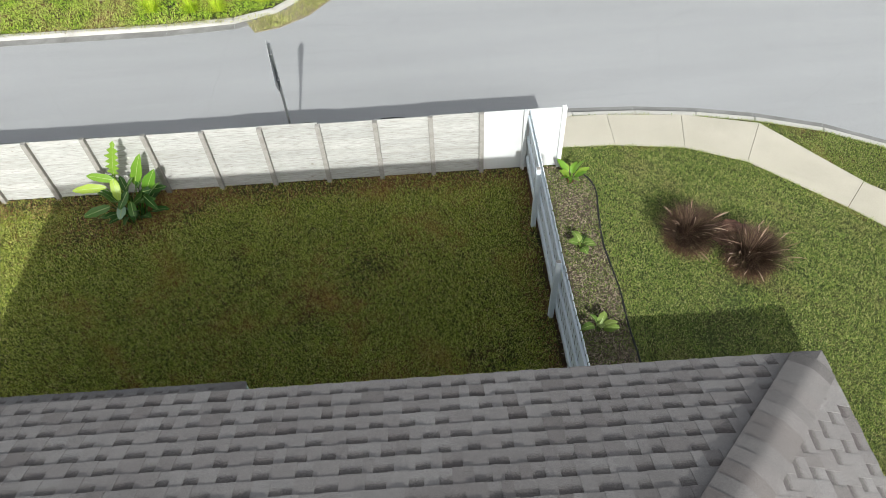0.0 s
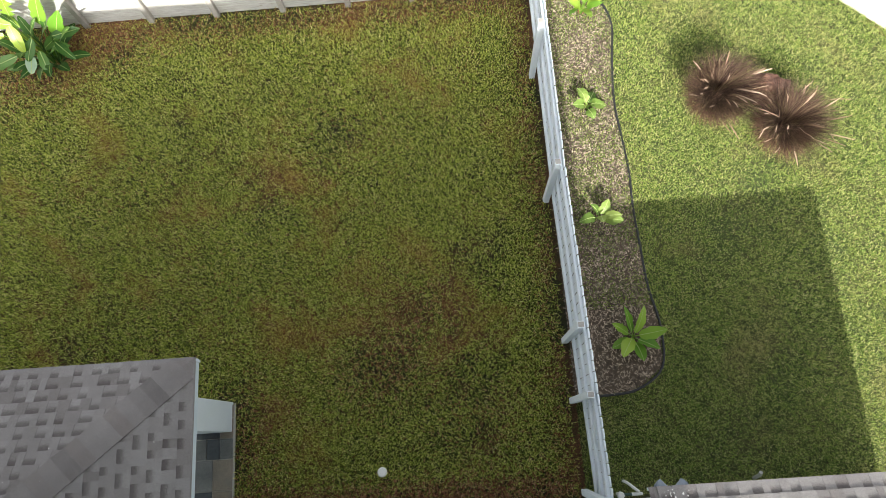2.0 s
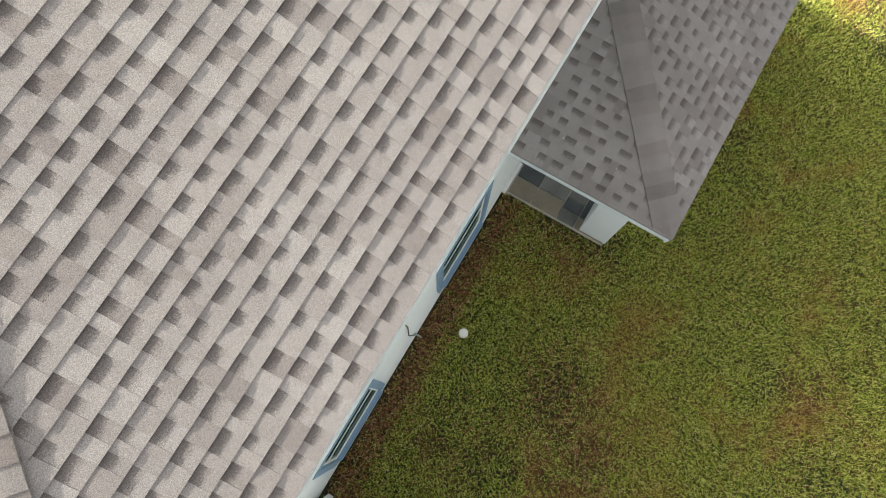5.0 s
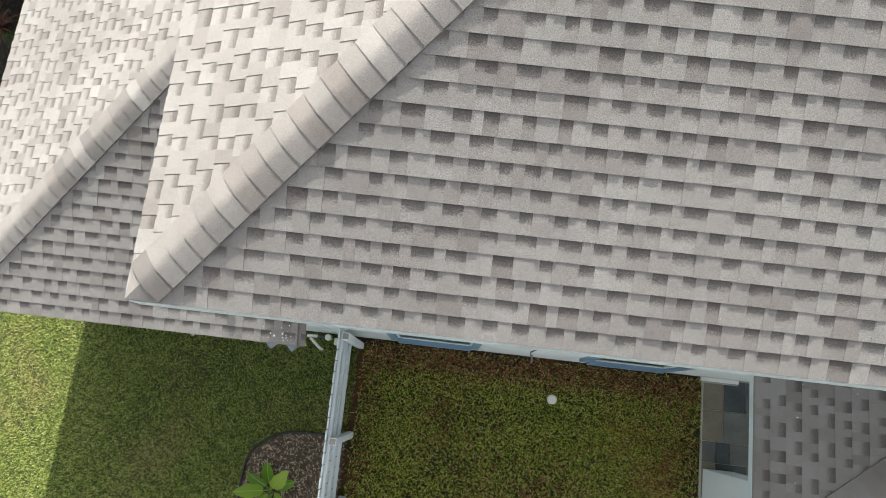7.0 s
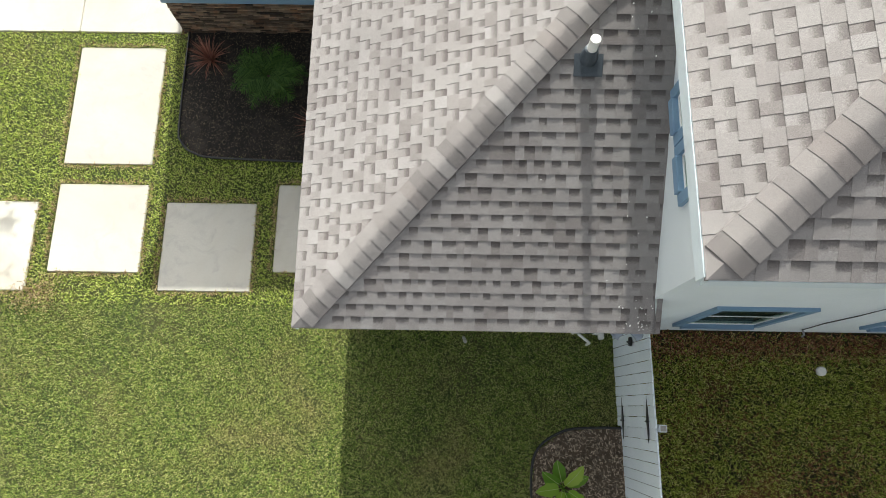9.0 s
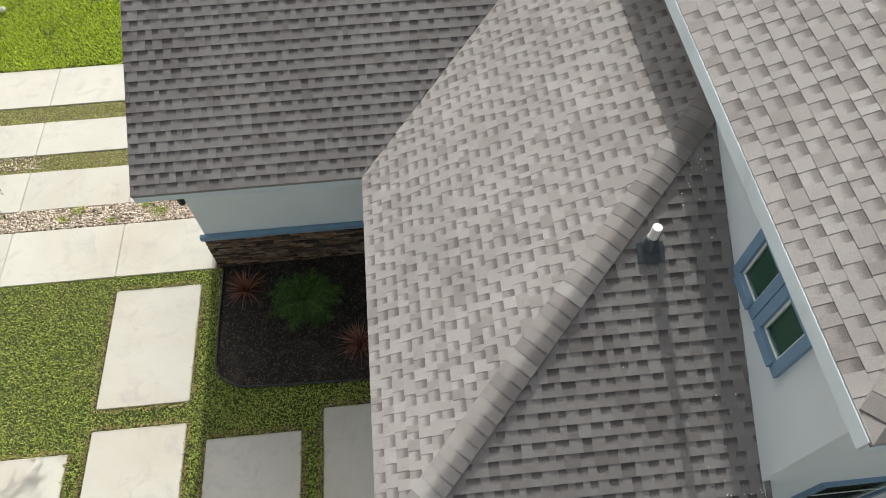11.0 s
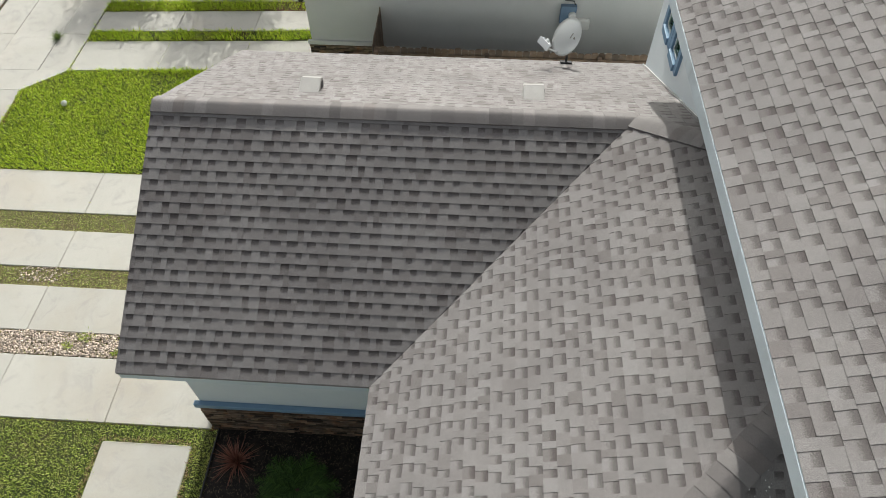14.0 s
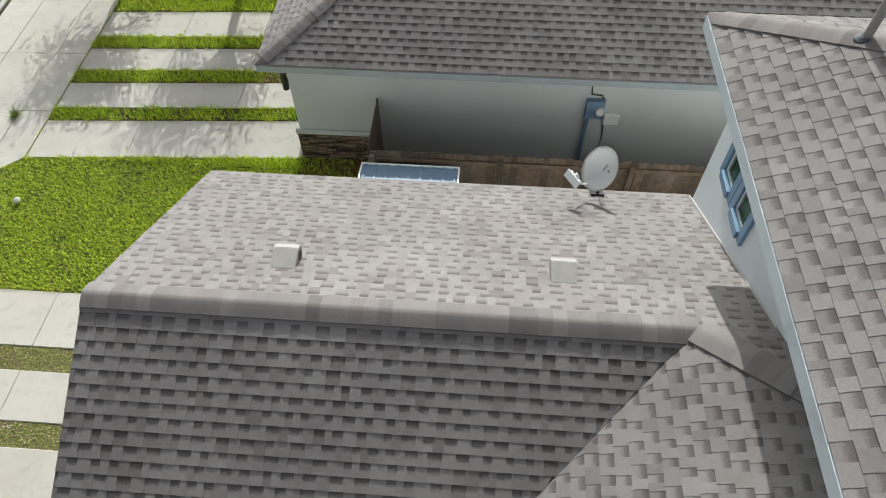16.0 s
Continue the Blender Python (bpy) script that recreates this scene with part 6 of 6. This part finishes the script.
lawn("back_lawn_grass", (-13.5, -2.28), (-0.02, 6.3), 4700, 0.075, 0.0095, LAWN, 1, "patchy green lawn with brown spots behind the house", HOUSE + [(-9.9, -2.4, -5.08, -0.58)], bare=((-2.75, -0.1, 0.9), (-2.3, 0.6, 0.5), (-9.6, 5.3, 0.9), (-8.6, 5.5, 1.0), (-7.4, 5.7, 0.6), (-1.4, -1.3, 0.4)), bare_strips=((-6, -2.4, 0, -2.1), (-13.5, 6.0, 0, 6.4), (-0.14, -2.3, 0.1, 6.3), (-5.3, -1.6, -4.95, -0.4)), thin=0.5)
lawn("side_lawn_grass", (0.06, -2.6), (11.2, 8.0), 6000, 0.066, 0.0068, SIDELAWN, 2, "close-cut green lawn round the corner", HOUSE + SLABS, [BED, FRONTBED, POLY_WALK], LOT, thin=0.3, lean=0.9, clumps=0.006)
lawn("entry_lawn_grass", (4.0, -7.3), (13.4, -2.6), 2900, 0.062, 0.011, ENTRY, 8, "yellow-green lawn between the stepping slabs", HOUSE + SLABS, [BED, FRONTBED, POLY_WALK], LOT, thin=0.3, lean=0.95, clumps=0.002)
lawn("joint_grass", (7.35, -12.0), (13.4, -7.28), 3000, 0.06, 0.012, JOINT, 9, "dry short grass in the driveway joints", HOUSE + SLABS + [(7.0, -8.88, 13.4, -8.40)], [POLY_WALK], LOT, lean=1.2, clumps=0.002, bare=((11.35, -10.08, 0.55),), thin=0.8)
lawn("gravel_weeds", (7.4, -8.86), (13.3, -8.41), 520, 0.06, 0.012, DRY, 10, "thin weeds in the gravel joint", (), bare=((8.6, -8.7, 0.7), (11.8, -8.7, 0.8)), thin=1.5)
# tan dead blades round the stepping slabs and on a worn patch
rg = np.random.default_rng(55)
edge = [rg.normal((9.2, -2.68, 0.045), (0.2, 0.13, 0.0), (420, 3)), rg.normal((9.0, -2.85, 0.045), (0.12, 0.1, 0.0), (160, 3))]
for x0, y0, x1, y1 in SLABS[:5]:
    for (ax, ay), (bx, by) in (((x0, y0), (x1, y0)), ((x1, y0), (x1, y1)), ((x1, y1), (x0, y1)), ((x0, y1), (x0, y0))):
        n = int(130 * math.hypot(bx - ax, by - ay))
        u = rg.uniform(0, 1, n)[:, None]
        clump = 0.022 * np.sin(u * 31 + ax * 7) * np.sin(u * 13 + ay * 5)
        out = np.array(((by - ay), -(bx - ax))) / math.hypot(bx - ax, by - ay)
        q = np.array((ax, ay)) * (1 - u) + np.array((bx, by)) * u + out * (0.022 - clump + np.abs(rg.normal(0, 0.02, n))[:, None])
        edge.append(np.column_stack([q, np.full(n, 0.030)]))
tagged(blades("slab_edge_grass", np.vstack(edge), 0.06, 0.012, 1.1, DEAD, None, 56), "tan dead grass blades along the stepping slab edges", "grass", kind="stuff")
for wx, wy, ws in ((8.5, -8.62, 0.17), (8.75, -8.8, 0.1), (10.0, -8.78, 0.13), (10.25, -8.6, 0.08), (11.7, -8.7, 0.16), (9.35, -8.5, 0.07)):
    wd = thing("weed", "small green weed growing between the driveway pebbles", "weed", at=(wx, wy, 0.02), group="weeds in the gravel")
    q = np.random.default_rng(int(wx * 100)).normal(0, ws * 0.55, (int(900 * ws), 3)) * np.array((1, 0.6, 0))
    blades("leaves", q, 0.075, 0.013, 1.0, ENTRY, wd, int(wx * 10))
lawn("front_lawn_grass", (7.3, -16.3), (14.2, -12.65), 2600, 0.09, 0.012, LUSH, 3, "bright green front lawn beside the driveway", HOUSE + SLABS, [POLY_WALK] + NEXT_SLABS, LOT, thin=0.35)
lawn("next_lawn_grass", (7.28, -25), (13.3, -15.95), 2100, 0.125, 0.012, LUSH, 4, "bright green grass joints of the next driveway", SLABS + [(-14, -33, 7.28, -16.36)], [POLY_WALK] + NEXT_SLABS, LOT, thin=0.5, bare=((9.2, -17.65, 0.5), (10.3, -17.6, 0.5), (11.6, -17.5, 0.45)), lean=0.6)
lawn("gap_lawn_grass", (5.6, -16.33), (7.4, -13.2), 1300, 0.08, 0.013, LUSH, 5, "grass between the two houses", SLABS)
lawn("verge_grass", (-16, 6.36), (-3.45, 8.03), 1500, 0.07, 0.013, LAWN, 6, "thin grass verge between fence and kerb", [(-3.5, 6.3, 1, 8.1)])
lawn("far_lawn_grass", (-20, 13.1), (-5.2, 19), 900, 0.10, 0.018, FARGRASS, 7, "sunlit grass across the street with dry patches", (), (), far_lot)
corner = [(-6.9, 12.75), (-6.2, 12.95), (-5.4, 13.5), (-4.75, 14.4), (-4.7, 16.5), (-5.1, 16.5), (-5.5, 14.6), (-6.3, 13.65), (-7.2, 13.3)]
tagged(part("sand", prism(corner, -0.2, -0.105), SAND, None), "sandy silt washed up at the kerb corner", "sand", kind="structure")
w = lawn("corner_weeds", (-7.2, 12.7), (-4.2, 16.5), 2000, 0.10, 0.014, DRY, 18, "dry weeds on the silt at the kerb corner", (), (), corner, thin=1.4)
w.location.z = -0.1
for i, (x, y) in enumerate(((-10.1, 14.1), (-8.9, 13.95), (-8.1, 13.9), (-6.8, 14.35), (-7.4, 14.6), (-9.4, 14.9))):
    g = thing("grass_clump", "clump of long green grass near the far kerb", "grass", "grass clumps across the street", at=(x, y, 0))
    tuft("tuft", None, 420, 0.42, 0.014, 0.14, LUSH, 120 + i, "", "", (0.2, 1.35), g)
r = random.Random(33)
up = [(-5.6 + i * 0.3, 8.40 + 0.10 * r.random() + 0.08 * math.sin(i * 0.9)) for i in range(22)]
dn = [(x, 8.22) for x, _ in up]
tagged(part("damp_patch", ribbon(dn, up, -0.112, -0.103), DAMP, None), "dark damp silt in the gutter behind the fence", "stain", kind="structure")
lawn("kerb_weeds", (-20, 13.14), (-6.4, 13.5), 700, 0.09, 0.016, DRY, 12, "dry weeds along the far kerb", (), thin=1.2)
WEEDS = blade_material("bed_weed_blades", [(0.0, (0.05, 0.09, 0.013)), (0.5, (0.15, 0.215, 0.035)), (1.0, (0.30, 0.335, 0.09))], (0.26, 0.21, 0.10), 0.62)
weeds = lawn("bed_weeds", (0.1, 0.45), (1.4, 6.2), 2600, 0.06, 0.008, WEEDS, 13, "patches of green weeds in the mulch bed", (), (), BED, thin=0.9, bare=((0.5, 1.2, 0.35), (0.4, 3.1, 0.4), (0.9, 4.9, 0.5)))
weeds.location.z = 0.028

LITTER = blade_material("red_brown_leaf_litter", [(0.0, (0.06, 0.026, 0.013)), (0.35, (0.18, 0.08, 0.037)), (0.7, (0.33, 0.155, 0.073)), (1.0, (0.52, 0.33, 0.19))], (0.23, 0.10, 0.045), 0.6, 0.8)


def litter(name, spots, seed, label):
    """Dead brown blades and leaves that lie flat: (x, y, spread x, spread y, count)."""
    r = np.random.default_rng(seed)
    pts = np.vstack([np.column_stack([r.normal(x, sx, n), r.normal(y, sy, n), np.full(n, 0.028)]) for x, y, sx, sy, n in spots])
    pts[:, 2] += r.uniform(0, 0.025, len(pts))
    ok = (pts[:, 0] < -0.05) & (pts[:, 1] > YW + 0.03) & (pts[:, 1] < 6.3) & ~((pts[:, 0] < -5.05) & (pts[:, 1] < -0.55))
    return tagged(blades(name, pts[ok], 0.075, 0.014, 1.3, LITTER, None, seed), label, "leaf litter", kind="stuff")


wall_line = [(-4.9 + 0.35 * i, -2.12, 0.2, 0.14, 260) for i in range(14)]
fence_line = [(-0.22, -2.0 + 0.6 * i, 0.13, 0.3, 90) for i in range(14)]
street_line = [(-12 + 0.6 * i, 6.0, 0.3, 0.18, 190) for i in range(20)]
spots = [(-2.75, -0.1, 0.6, 0.5, 1300), (-2.2, 0.7, 0.5, 0.4, 500), (-4.75, -1.2, 0.3, 0.6, 900), (-1.3, -1.2, 0.5, 0.4, 450), (-9.6, 5.2, 0.8, 0.5, 900), (-8.5, 5.4, 0.7, 0.4, 1300), (-7.2, 5.8, 0.6, 0.25, 500), (-3.6, 3.4, 0.9, 0.5, 380), (-7.2, 3.0, 1.0, 0.5, 380), (-5.6, 1.2, 0.9, 0.6, 350), (-2.4, 4.6, 0.8, 0.4, 300), (-4.5, 2.2, 3.0, 2.2, 700)]
litter("leaf_litter", wall_line + fence_line + street_line + spots, 201, "red-brown dead blades and litter in the back lawn")
